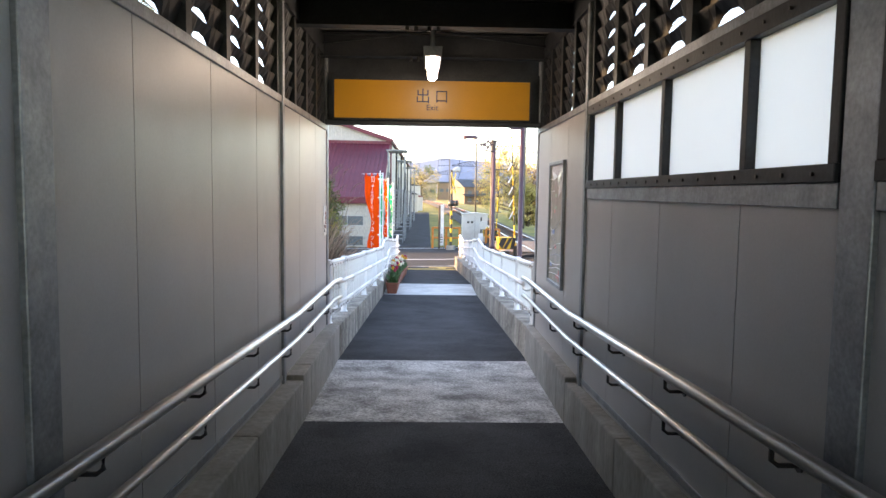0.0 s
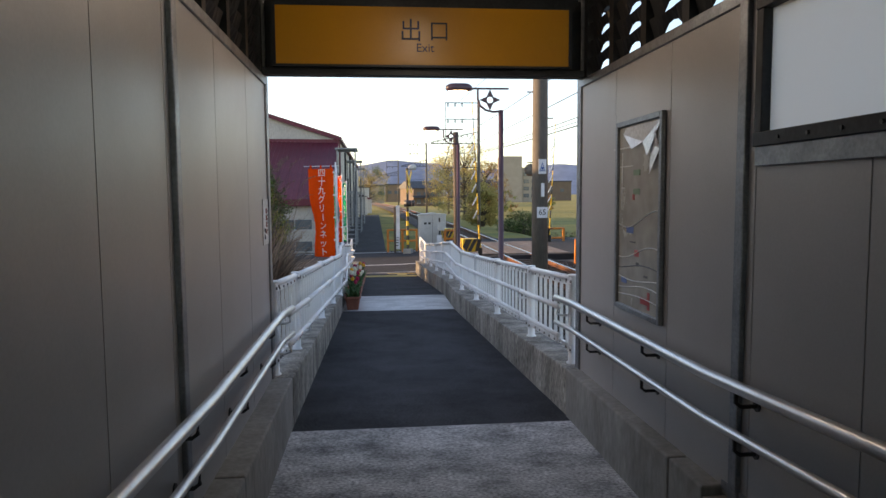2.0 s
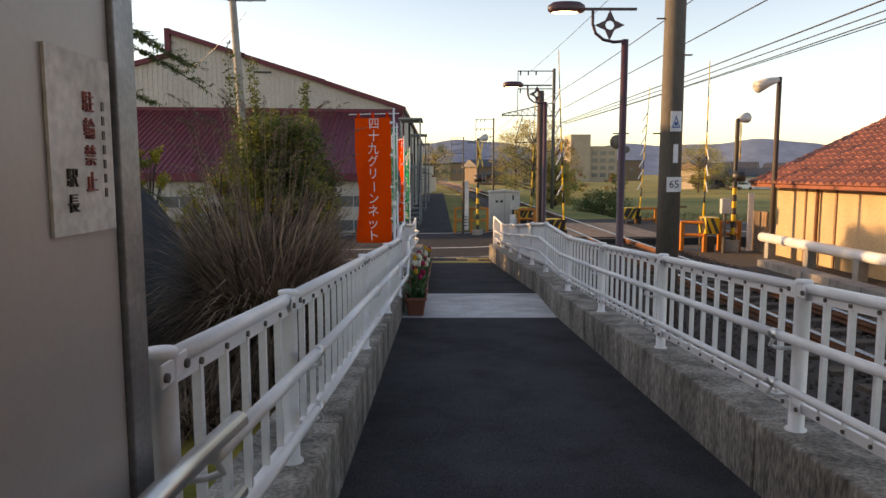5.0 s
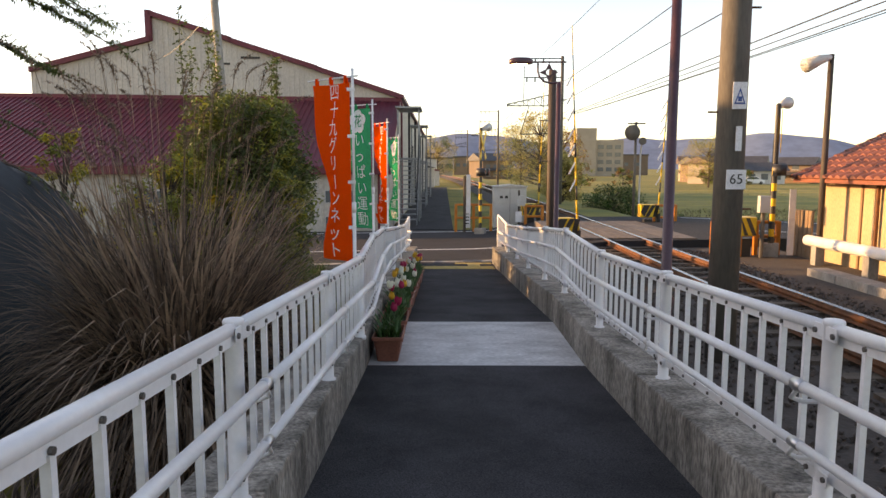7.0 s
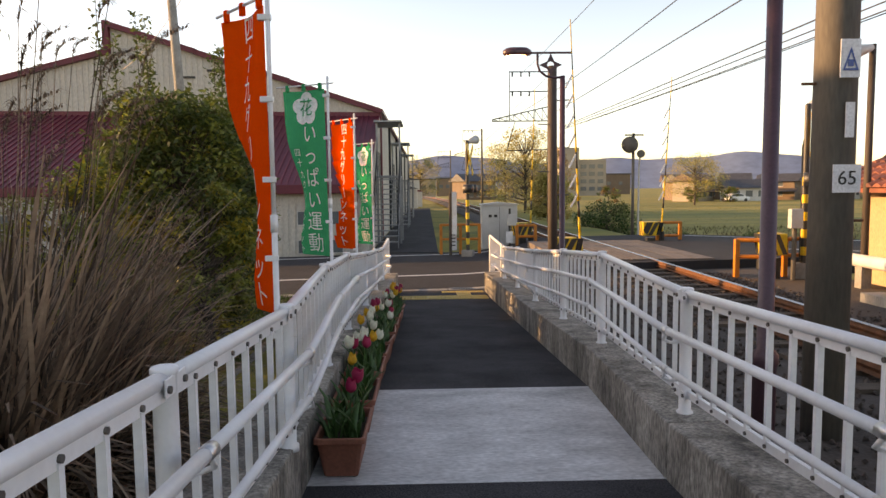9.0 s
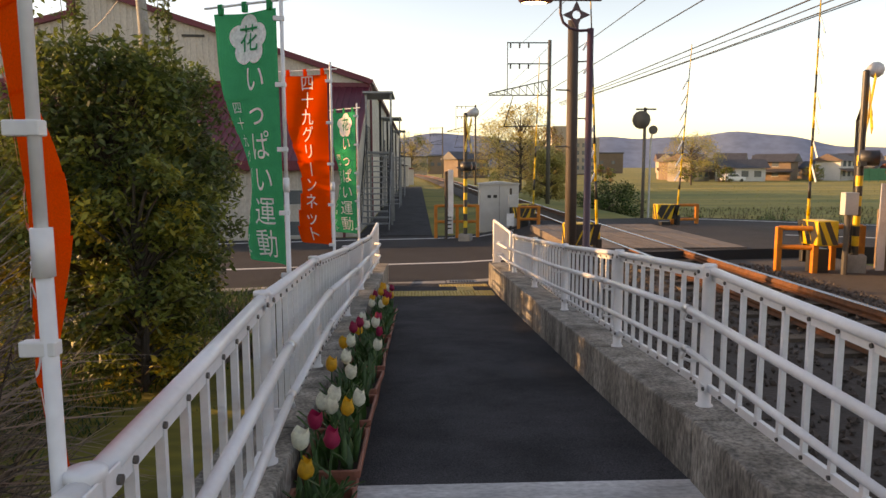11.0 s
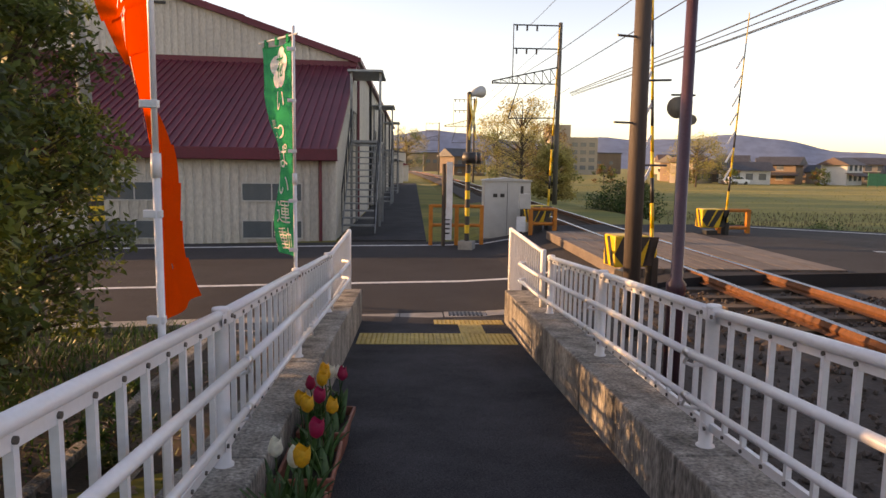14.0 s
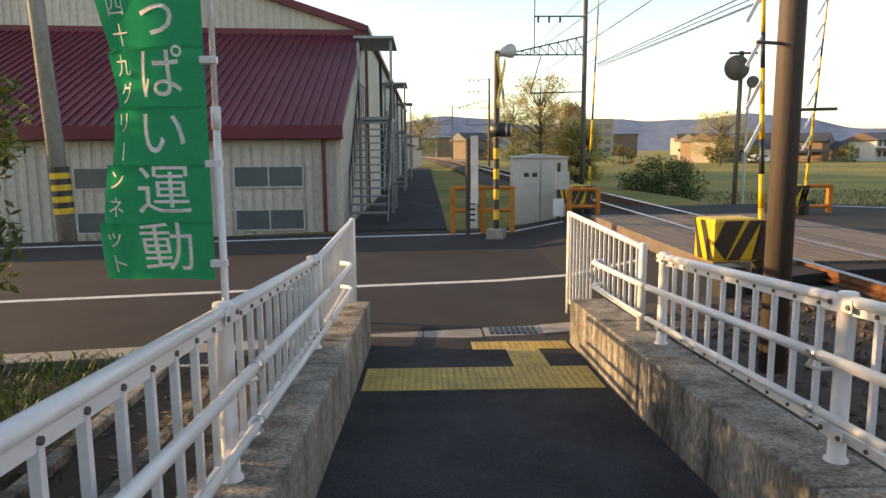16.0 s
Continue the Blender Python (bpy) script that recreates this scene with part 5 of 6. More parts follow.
def pampas(x, y, z, r, h, n, plumes, seed, label):
    rnd = random.Random(seed)
    th = thing("pampas_grass", label, "tall grass", "tall grass clumps", pose(x, y, z))
    s = Shape()
    for k in range(n):
        a, q = rnd.uniform(0, 6.28), r * math.sqrt(rnd.random())
        a2 = a + rnd.uniform(-0.9, 0.9)
        dr = 0.05 + 1.25 * rnd.random() ** 1.1
        ln = h * rnd.uniform(0.45, 1.0) * (1 - 0.5 * dr / 1.2)
        blade(s, Vector((q * math.cos(a), q * math.sin(a), 0)), Vector((math.cos(a2), math.sin(a2), 0)), ln, rnd.uniform(0.7, 1.0) + 0.3 * dr, rnd.uniform(0.006, 0.017), rnd, dr)
    part("blades", s, STRAW, th, "dry straw-coloured blades")
    s = Shape()
    for k in range(plumes):
        a, q = rnd.uniform(0, 6.28), r * math.sqrt(rnd.random()) * 0.8
        b = Vector((q * math.cos(a), q * math.sin(a), 0))
        d = Vector((math.cos(a), math.sin(a), 0))
        ln = h * rnd.uniform(0.8, 1.06)
        tip = b + d * ln * rnd.uniform(0.05, 0.3) + Vector((0, 0, ln))
        s.tube([b, b.lerp(tip, 0.6) + Vector((0, 0, 0.05)), tip], 0.004, 4, r2=0.002, cap=False)
        for j in range(60):
            f = rnd.random()
            c = tip + (tip - b).normalized() * (0.24 * f - 0.10) + d * 0.16 * f * f - Vector((0, 0, 0.07 * f * f))
            a3 = rnd.uniform(0, 6.28)
            blade(s, c, Vector((math.cos(a3), math.sin(a3), 0)), rnd.uniform(0.06, 0.13), 0.5, 0.003, rnd, 0.5)
    part("plumes", s, STRAW, th, "feathery seed plumes")
    return th


pampas(-2.6, 14.0, 0.12, 0.4, 3.1, 5200, 46, 1, "tall dry straw-brown pampas grass clump beside the ramp")
pampas(-2.35, 14.5, 0.12, 0.35, 2.2, 2600, 22, 2, "drooping dry pampas grass clump beside the ramp")
pampas(-3.0, 14.8, 0.12, 0.45, 3.15, 4300, 36, 3, "tall dry pampas grass clump behind the ramp fence")
pampas(-3.0, 12.4, 0.15, 0.4, 0.8, 500, 2, 5, "low dry grass clump growing over the tarpaulin")
pampas(-2.2, 13.2, 0.12, 0.4, 1.0, 700, 2, 6, "low dry grass clump near the ditch")


def leaf_cloud(s, center, rad, n, size, rnd, squash=1.0, hang=0.0):
    for k in range(n):
        while True:
            p = Vector((rnd.uniform(-1, 1), rnd.uniform(-1, 1), rnd.uniform(-1, 1)))
            if 0.25 < p.length < 1:
                break
        c = center + Vector((p.x * rad, p.y * rad, p.z * rad * squash))
        a, e = rnd.uniform(0, 6.28), rnd.uniform(-1.0, 0.9) - hang
        d = Vector((math.cos(a) * math.cos(e), math.sin(a) * math.cos(e), math.sin(e)))
        n_ = d.cross(Vector((rnd.uniform(-1, 1), rnd.uniform(-1, 1), 1))).normalized()
        w = size * rnd.uniform(0.6, 1.2)
        s.quad(c, c + d * w * 0.55 + n_ * w * 0.24, c + d * w * 1.1, c + d * w * 0.55 - n_ * w * 0.24)


def tree(x, y, z, h, crown, seed, mats, label, trunk=0.09, clumps=60, leaves=90, size=0.085, shape_=1.0, name="tree", category="tree", low=0.15):
    rnd = random.Random(seed)
    th = thing(name, label, category, "trees and shrubs", pose(x, y, z))
    tr = Shape().tube([(0, 0, -0.15), (0.05, 0.02, h * 0.35), (-0.04, 0.05, h * 0.7), (0.02, 0, h * 0.95)], trunk, 8, r2=trunk * 0.25)
    clouds = [Shape() for _ in mats]
    for k in range(clumps):
        f = low + (1 - low) * rnd.random() ** 0.9
        prof = math.sin(math.pi * min(1, (0.12 + 0.88 * (1 - (f - low) / (1 - low)) ** shape_))) if shape_ != 1 else math.sqrt(max(0.02, 1 - ((f - 0.5) / 0.56) ** 2))
        a = rnd.uniform(0, 6.28)
        q = crown * prof * math.sqrt(rnd.uniform(0.15, 1.0))
        c = Vector((q * math.cos(a), q * math.sin(a), h * f))
        b0 = Vector((0, 0, max(0.1, h * f * 0.75 - 0.1)))
        tr.tube([b0, b0.lerp(c, 0.5) + Vector((0, 0, 0.06)), c], trunk * 0.28, 5, r2=0.006, cap=False)
        leaf_cloud(clouds[rnd.choices(range(len(mats)), [w for _, w in mats])[0]], c, crown * rnd.uniform(0.16, 0.30), leaves, size, rnd, 0.8)
    part("trunk", tr, BARK, th)
    for (mt, _), cl_ in zip(mats, clouds):
        part("crown", cl_, mt, th)
    return th


tree(-3.95, 20.6, 0.1, 3.6, 1.2, 21, [(LEAFDARK, 0.75), (LEAFBRIGHT, 0.25)], "dark green bushy evergreen tree with upright shoots", clumps=270, leaves=110, size=0.095, low=0.1)
tree(-4.5, 23.4, 0.1, 3.9, 1.25, 22, [(LEAFDARK, 0.75), (LEAFBRIGHT, 0.25)], "dark green evergreen tree beside the road", clumps=210, leaves=105, size=0.095, low=0.1)
tree(-3.3, 19.6, 0.1, 2.35, 0.7, 23, [(LEAFBRIGHT, 0.55), (LEAFDARK, 0.25), (LEAFYELLOW, 0.2)], "bright green shrub with yellowish young leaves", trunk=0.05, clumps=100, leaves=95, size=0.08, name="shrub", category="shrub", low=0.05)
tree(-4.7, 19.0, 0.1, 2.7, 0.8, 24, [(LEAFYELLOW, 0.5), (LEAFBRIGHT, 0.5)], "yellow-green flowering shrub behind dry grass", trunk=0.05, clumps=110, leaves=95, size=0.08, name="shrub", category="shrub", low=0.05)
tree(-5.3, 17.3, 0.1, 3.1, 0.35, 26, [(LEAFYELLOW, 0.9), (LEAFBRIGHT, 0.1)], "slim yellow-leaved shrub rising behind the tarpaulin", trunk=0.03, clumps=14, leaves=60, size=0.07, name="shrub", category="shrub", low=0.6)
tree(-2.45, 21.3, 0.1, 0.6, 0.32, 27, [(GRASSGREEN, 0.8), (LEAFDARK, 0.2)], "low round green shrub beside the ditch", trunk=0.02, clumps=24, leaves=70, size=0.05, name="shrub", category="shrub", low=0.05)
# long shoots above the dark tree
sh = thing("tree", "upright leafy shoots of a young evergreen", "tree", "trees and shrubs", pose(-4.2, 21.0, 0.1))
rs = random.Random(8)
s1, s2 = Shape(), Shape()
for k in range(9):
    bx, by, hh = rs.uniform(-0.8, 0.8), rs.uniform(-0.5, 0.6), rs.uniform(4.2, 5.3)
    s1.tube([(bx * 0.6, by * 0.6, 0.0), (bx, by, 2.5), (bx * 1.1, by, hh)], 0.015, 5, r2=0.004)
    for j in range(16):
        leaf_cloud(s2, Vector((bx * 1.05, by, 2.6 + (hh - 2.6) * j / 15)), 0.18 * (1 - 0.6 * j / 15), 14, 0.09, rs)
part("trunk", s1, BARK, sh)
part("crown", s2, LEAFDARK, sh)

# conifer branch reaching in from above
cf = thing("conifer_tree", "tall dark conifer with drooping branches", "tree", "trees and shrubs", pose(-6.95, 16.3, 0.1))
rc = random.Random(5)
s1, s2 = Shape().tube([(0, 0, 0), (0, 0, 4), (0.05, 0, 9)], 0.16, 10, r2=0.05), Shape()
for k in range(38):
    z = 2.9 + 5.9 * k / 33
    a = k * 2.4
    ln = 2.4 * (1 - (z - 2.9) / 7.5) * rc.uniform(0.8, 1.1)
    if k >= 34:      # long low boughs over the ramp side
        z, a, ln = ((4.85, 0.28, 2.75), (5.05, 0.05, 2.6), (4.3, 0.2, 2.0), (5.2, 0.5, 2.6))[k - 34]
    d = Vector((math.cos(a), math.sin(a), 0))
    pts = [Vector((0, 0, z)) + d * ln * f + Vector((0, 0, -0.35 * ln * f * f)) for f in (0, 0.35, 0.7, 1)]
    s1.tube(pts, 0.03, 5, r2=0.006, cap=False)
    n_ = Vector((-d.y, d.x, 0))
    for j in range(26 if k < 34 else 90):
        f = rc.uniform(0.2, 1)
        c = Vector((0, 0, z)) + d * ln * f + Vector((0, 0, -0.35 * ln * f * f))
        e = (n_ * rc.choice((-1, 1)) + d * 0.7 + Vector((0, 0, rc.uniform(-0.7, 0.1)))).normalized()
        tl = rc.uniform(0.15, 0.42)
        for i in range(16):
            q = c + e * tl * i / 15
            nd = (e * 0.5 + Vector((rc.uniform(-1, 1), rc.uniform(-1, 1), rc.uniform(-1, 0.4)))).normalized()
            w = nd.cross(Vector((0.3, 0.2, 1))).normalized() * 0.011
            s2.quad(q - w, q + w, q + nd * 0.08)
part("trunk", s1, BARK, cf)
part("needles", s2, LEAFDARK, cf)

# grass on the left strip and tarpaulin
gs = Shape()
rg = random.Random(2)
for k in range(20000):
    x, y = rg.uniform(-7.5, -1.9), rg.uniform(15.2, 25.2)
    if x > -2.9 and rg.random() < (0.75 if y > 20 else 0.3):
        continue
    a = rg.uniform(0, 6.28)
    blade(gs, Vector((x, y, 0.1)), Vector((math.cos(a), math.sin(a), 0)), rg.uniform(0.1, 0.42) * (1 if x < -3.2 else 0.5), 0.9, rg.uniform(0.004, 0.009), rg, 0.4)
tagged(make("grass", gs, GRASSGREEN), "long green grass on the strip beside the ramp", "grass", "", "stuff")
gs = Shape()
for k in range(9000):
    y = 35.8 + 20 * rg.random() ** 1.5
    x = rg.uniform(8.5, 40)
    a = rg.uniform(0, 6.28)
    blade(gs, Vector((x, y, -0.25)), Vector((math.cos(a), math.sin(a), 0)), rg.uniform(0.1, 0.4), 0.9, rg.uniform(0.008, 0.022), rg, 0.5)
tagged(make("meadow_grass", gs, material("meadow_blades", (0.10, 0.10, 0.035), (0.17, 0.11, 0.065), 0.8, scale=0.3, fine=5, bump=0, spread=0.35, through_light=0.25)), "dry brownish grass along the verge", "grass", "", "stuff")
# far meadow: lighter blade colours carry the low sunlight of that band
gs = Shape()
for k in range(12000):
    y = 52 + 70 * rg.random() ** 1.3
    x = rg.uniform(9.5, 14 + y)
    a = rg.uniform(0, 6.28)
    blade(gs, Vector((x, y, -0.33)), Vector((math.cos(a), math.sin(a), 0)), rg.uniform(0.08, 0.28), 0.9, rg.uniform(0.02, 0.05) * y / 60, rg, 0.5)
tagged(make("meadow_grass", gs, material("sunlit_meadow_blades", (0.20, 0.22, 0.035), (0.36, 0.28, 0.08), 0.8, scale=0.12, fine=3, bump=0, spread=0.3, mix=0.5, stretch=(0.3, 1.6, 1), through_light=0.35)), "yellow-green meadow grass with low sun put into its colour", "grass", "", "stuff")
ls = Shape()
for k in range(2600):
    x, y = rg.uniform(-4.4, -1.4), rg.uniform(9, 25.4)
    z = 0.115 + rg.uniform(0, 0.03)
    a, w = rg.uniform(0, 6.28), rg.uniform(0.02, 0.05)
    d, n_ = Vector((math.cos(a), math.sin(a), rg.uniform(-0.4, 0.4))) * w, Vector((-math.sin(a), math.cos(a), 0.2)) * w * 0.5
    c = Vector((x, y, z + 0.02))
    ls.quad(c - d, c + n_, c + d, c - n_)
tagged(make("fallen_leaves", ls, STRAW), "dry fallen leaves and litter on the soil", "leaf litter", "", "stuff")
setting("soil_strip", Shape().box(-7.5, 6, -0.2, -1.37, 25.3, 0.135), SOIL, "dark bare soil strip beside the ramp")
tarp = Shape()
rt = random.Random(3)
nxp, nyp = 26, 26
for j in range(nyp + 1):
    for i in range(nxp + 1):
        x, y = -4.1 - 6.0 * i / nxp, 9.5 + 8.0 * j / nyp
        z = along([(-10.2, 2.9), (-6.8, 3.15), (-5.4, 2.65), (-5.0, 2.4), (-4.6, 1.2), (-4.0, 0.14)], x) if x > -10.2 else 2.9
        z = min(z, along([(9.5, 0.14), (10.3, 2.0), (11.5, 3.3), (15.5, 3.3), (16.8, 2.4), (17.5, 0.14)], y))
        z = max(0.14, z + (0.05 * math.sin(x * 5 + y * 2.2) + 0.03 * math.sin(y * 7 - x * 3) + rt.uniform(-0.02, 0.02)) * (1 if z > 0.3 else 0.3))
        tarp.v.append((x, y, z))
for j in range(nyp):
    for i in range(nxp):
        b = j * (nxp + 1) + i
        tarp.f.append((b, b + 1, b + nxp + 2, b + nxp + 1))
th = thing("tarpaulin_heap", "dark blue-green tarpaulin draped over a heap beside the ramp", "tarpaulin")
part("cover", tarp, TARP, th, smooth=True)
part("skirt", Shape().prism([(-4.3, 7.0, 0.15), (-2.6, 7.0, 0.13), (-2.4, 12.5, 0.13), (-4.3, 13.0, 0.15)], (0, 0, -0.02)), TARP, th)

# ---- warehouse ----
BX, BY = -2.55, 35.6


def W(u, v, z):
    return (BX - u, BY + v - 0.10 * u, z)


wh = thing("warehouse", "beige corrugated warehouse with a maroon metal roof skirt", "warehouse")


def ribbed(u0, u1, v, z0, z1, step, depth_, name, mat, z1f=None):
    s = Shape()
    u = u0
    while u < u1 - 1e-6:
        e = min(u + step, u1)
        za, zb = (z1f(u), z1f(e)) if z1f else (z1, z1)
        if za - z0 > 0.03 or zb - z0 > 0.03:
            mid = u + (e - u) * 0.62
            zm = za + (zb - za) * 0.62
            s.quad(W(u, v, z0), W(u, v, za), W(mid, v, zm), W(mid, v, z0))
            s.quad(W(mid, v, z0), W(mid, v, zm), W(mid, v + depth_, zm), W(mid, v + depth_, z0))
            s.quad(W(mid, v + depth_, z0), W(mid, v + depth_, zm), W(e, v + depth_, zb), W(e, v + depth_, z0))
            s.quad(W(e, v + depth_, z0), W(e, v + depth_, zb), W(e, v, zb), W(e, v, z0))
        u = e
    return part(name, s, mat, wh)


def gable_top(u):
    return along([(0, 6.05), (4, 7.35), (8, 8.6), (11.6, 9.75), (11.61, 8.6), (16, 7.35), (30, 3.6)], u)


ribbed(0.0, 24.0, 0.35, -0.1, 2.6, 0.24, 0.03, "front_wall", SIDING)
ribbed(0.0, 17.0, 7.0, 5.4, 9, 0.24, 0.03, "gable_wall", SIDING, gable_top)
# maroon skirt roof with ribs
u = -0.05
while u < 24:
    s = Shape()
    s.prism([W(u, 0, 2.62), W(u + 0.24, 0, 2.62), W(u + 0.24, 7.0, 5.85), W(u, 7.0, 5.85)], (0, 0, -0.05))
    s.prism([W(u, -0.01, 2.66), W(u + 0.06, -0.01, 2.66), W(u + 0.06, 7.0, 5.90), W(u, 7.0, 5.90)], (0, 0, -0.06))
    part("roof_sheet", s, MAROON, wh)
    u += 0.24
part("eave", Shape().prism([W(-0.08, -0.04, 2.66), W(24, -0.04, 2.66), W(24, -0.04, 2.34), W(-0.08, -0.04, 2.34)], (0, 0.12, 0)), MAROON, wh, bevel=0.01)
part("eave", Shape().prism([W(-0.06, 0.05, 2.36), W(24, 0.05, 2.36), W(24, 0.36, 2.36), W(-0.06, 0.36, 2.36)], (0, 0, -0.03)), MAROON, wh)
part("flashing", Shape().prism([W(-0.1, 6.9, 5.8), W(24, 6.9, 5.8), W(24, 6.9, 6.0), W(-0.1, 6.9, 6.0)], (0, 0.09, 0)), MAROON, wh)
knots = [0, 4, 8, 11.6]
for a, b in list(zip(knots, knots[1:])) + [(11.62, 17)]:
    za, zb = (gable_top(a), gable_top(b)) if a < 11.61 else (8.6, gable_top(17))
    part("barge_board", Shape().prism([W(a - 0.1, 6.8, za + 0.12), W(b, 6.8, zb + 0.12), W(b, 6.8, zb - 0.12), W(a - 0.1, 6.8, za - 0.12)], (0, 0.3, 0)), MAROON, wh)
    part("roof", Shape().prism([W(a - 0.1, 7.0, za + 0.1), W(b, 7.0, zb + 0.1), (W(b, 0, 0)[0], BY + 55, zb + 0.1), (W(a - 0.1, 0, 0)[0], BY + 55, za + 0.1)], (0, 0, -0.1)), MAROON, wh)
part("barge_board", Shape().prism([W(11.5, 6.8, 9.87), W(11.75, 6.8, 9.87), W(11.75, 6.8, 8.5), W(11.5, 6.8, 8.5)], (0, 0.3, 0)), MAROON, wh)
# side wall along the track
sw = Shape()
v = 0.35
while v < 55:
    zt = 2.3 + (v - 0.0) * (5.85 - 2.62) / 7 if v < 7 else 6.0
    e = min(v + 0.24, 55)
    zt2 = 2.3 + (e - 0.0) * (5.85 - 2.62) / 7 if e < 7 else 6.0
    sw.prism([W(0, v, -0.1), W(0, v + 0.16, -0.1), W(0, v + 0.16, zt2), W(0, v, zt)], (-0.05, 0, 0))
    sw.prism([W(0.03, v + 0.16, -0.1), W(0.03, e, -0.1), W(0.03, e, zt2), W(0.03, v + 0.16, zt2)], (-0.03, 0, 0))
    v = e
part("side_wall", sw, SIDING, wh)
part("eave", Shape().box(BX - 0.05, BY + 6.8, 5.98, BX + 0.2, BY + 55, 6.14), MAROON, wh)
for v, z0, z1, xx in ((0.28, 0, 2.4, -0.35), (7.3, 0.2, 5.9, 0.08)):
    part("downpipe", Shape().tube([W(-xx if xx > 0 else 0.42, v, z0), W(-xx if xx > 0 else 0.42, v, z1)], 0.05, 8), MAROON, wh)
for v in (15, 24, 33, 42):
    part("frame_post", Shape().box(BX + 0.0, BY + v, 0, BX + 0.12, BY + v + 0.15, 6.0), DARKSTEEL, wh)
for u in (0.95, 4.55, 8.2, 12.2):
    for z in (1.22, 0.18):
        wd = part("window", Shape().prism([W(u, 0.36, z), W(u + 1.58, 0.36, z), W(u + 1.58, 0.36, z + 0.46), W(u, 0.36, z + 0.46)], (0, -0.03, 0)), GLASSDARK, wh, "dark strip window")
        for a, b, c, d in ((u - 0.03, u + 1.61, z - 0.04, z), (u - 0.03, u + 1.61, z + 0.46, z + 0.49), (u - 0.03, u, z, z + 0.46), (u + 1.58, u + 1.61, z, z + 0.46), (u + 0.78, u + 0.81, z, z + 0.46)):
            part("window_frame", Shape().prism([W(a, 0.33, c), W(b, 0.33, c), W(b, 0.33, d), W(a, 0.33, d)], (0, -0.02, 0)), LIGHTGREY, wd)
for u in (6.6, 8.0):
    part("vent_slot", Shape().prism([W(u, 6.98, 7.75 if u < 7 else 7.45), W(u + 0.9, 6.98, 7.75 if u < 7 else 7.45), W(u + 0.9, 6.98, 7.85 if u < 7 else 7.55), W(u, 6.98, 7.85 if u < 7 else 7.55)], (0, -0.02, 0)), BLACKPAINT, wh)


def stairs(y0, n, z0, width):
    st_ = thing("steel_stairs", "grey steel outdoor stairs on the warehouse side", "stairs", "outdoor stairs")
    x0, x1 = BX + 0.1, BX + 0.1 + width
    for k in range(n):
        part("tread", Shape().box(x0, y0 + k * 0.24, z0 + k * 0.2, x1, y0 + k * 0.24 + 0.28, z0 + k * 0.2 + 0.04), STEEL, st_)
    ye, ze = y0 + n * 0.24, z0 + n * 0.2
    for x in (x0, x1):
        part("stringer", Shape().prism([(x, y0 - 0.1, z0 - 0.2), (x, ye, ze - 0.1), (x, ye, ze + 0.1), (x, y0 - 0.1, z0)], (0.03, 0, 0)), STEEL, st_)
        part("handrail", Shape().tube([(x, y0, z0 + 1.0), (x, ye, ze + 1.0), (x, ye + 2.2, ze + 1.0)], 0.022, 6), DARKSTEEL, st_)
        for k in range(0, n + 1, 3):
            part("baluster", Shape().box(x - 0.012, y0 + k * 0.24, z0 + k * 0.2, x + 0.012, y0 + k * 0.24 + 0.024, z0 + k * 0.2 + 1.0), DARKSTEEL, st_)
        for k in range(4):
            part("baluster", Shape().box(x - 0.012, ye + k * 0.7, ze, x + 0.012, ye + k * 0.7 + 0.024, ze + 1.0), DARKSTEEL, st_)
        for yy in (ye, ye + 2.1):
            part("leg", Shape().box(x - 0.04, yy, 0, x + 0.04, yy + 0.08, ze + 2.2 if yy == ye else ze), STEEL, st_)
    part("landing", Shape().box(x0, ye, ze - 0.08, x1, ye + 2.2, ze), STEEL, st_)
    part("canopy", Shape().box(x0 - 0.1, ye - 0.3, ze + 2.2, x1 + 0.1, ye + 2.3, ze + 2.27), STEEL, st_)


stairs(36.6, 13, 0.45, 0.95)
stairs(50.0, 13, 0.45, 0.95)
stairs(64.0, 13, 0.45, 0.95)
setting("yard_path", Shape().box(BX + 0.1, 35.6, -0.1, 0.0, 95, 0.17), ASPHALT, "dark asphalt yard beside the warehouse")

# ---- tiled house beside the track ----
hs = thing("tiled_house", "low tan plastered house with a red-brown tiled roof", "house")
hx, hy0, hy1, hz = 8.5, 8.0, 24.4, 2.36
part("wall", Shape().box(hx, hy0, -0.1, hx + 6, hy1, hz), PLASTER, hs)
for y in (22.9, 21.6, 19.4, 17.0):
    part("batten", Shape().box(hx - 0.03, y, 0.3, hx, y + 0.07, hz - 0.02), material("batten_wood", (0.26, 0.16, 0.09), (0.2, 0.12, 0.07), 0.8), hs)
part("downpipe", Shape().tube([(hx - 0.08, 22.3, 0.3), (hx - 0.08, 22.3, hz - 0.1)], 0.04, 8), RUST, hs)
part("window", Shape().box(hx - 0.02, 17.6, 1.5, hx + 0.01, 18.6, 2.0), GLASSDARK, hs)
part("roof_base", Shape().prism([(hx - 0.5, hy0, hz + 0.0), (hx - 0.5, hy1 + 0.5, hz + 0.0), (hx + 3.2, hy1 + 0.5, hz + 1.75), (hx + 3.2, hy0, hz + 1.75)], (0, 0, -0.08)), TILE_ROOF, hs)
ts = Shape()
slope = 1.75 / 3.7
nrow = 15
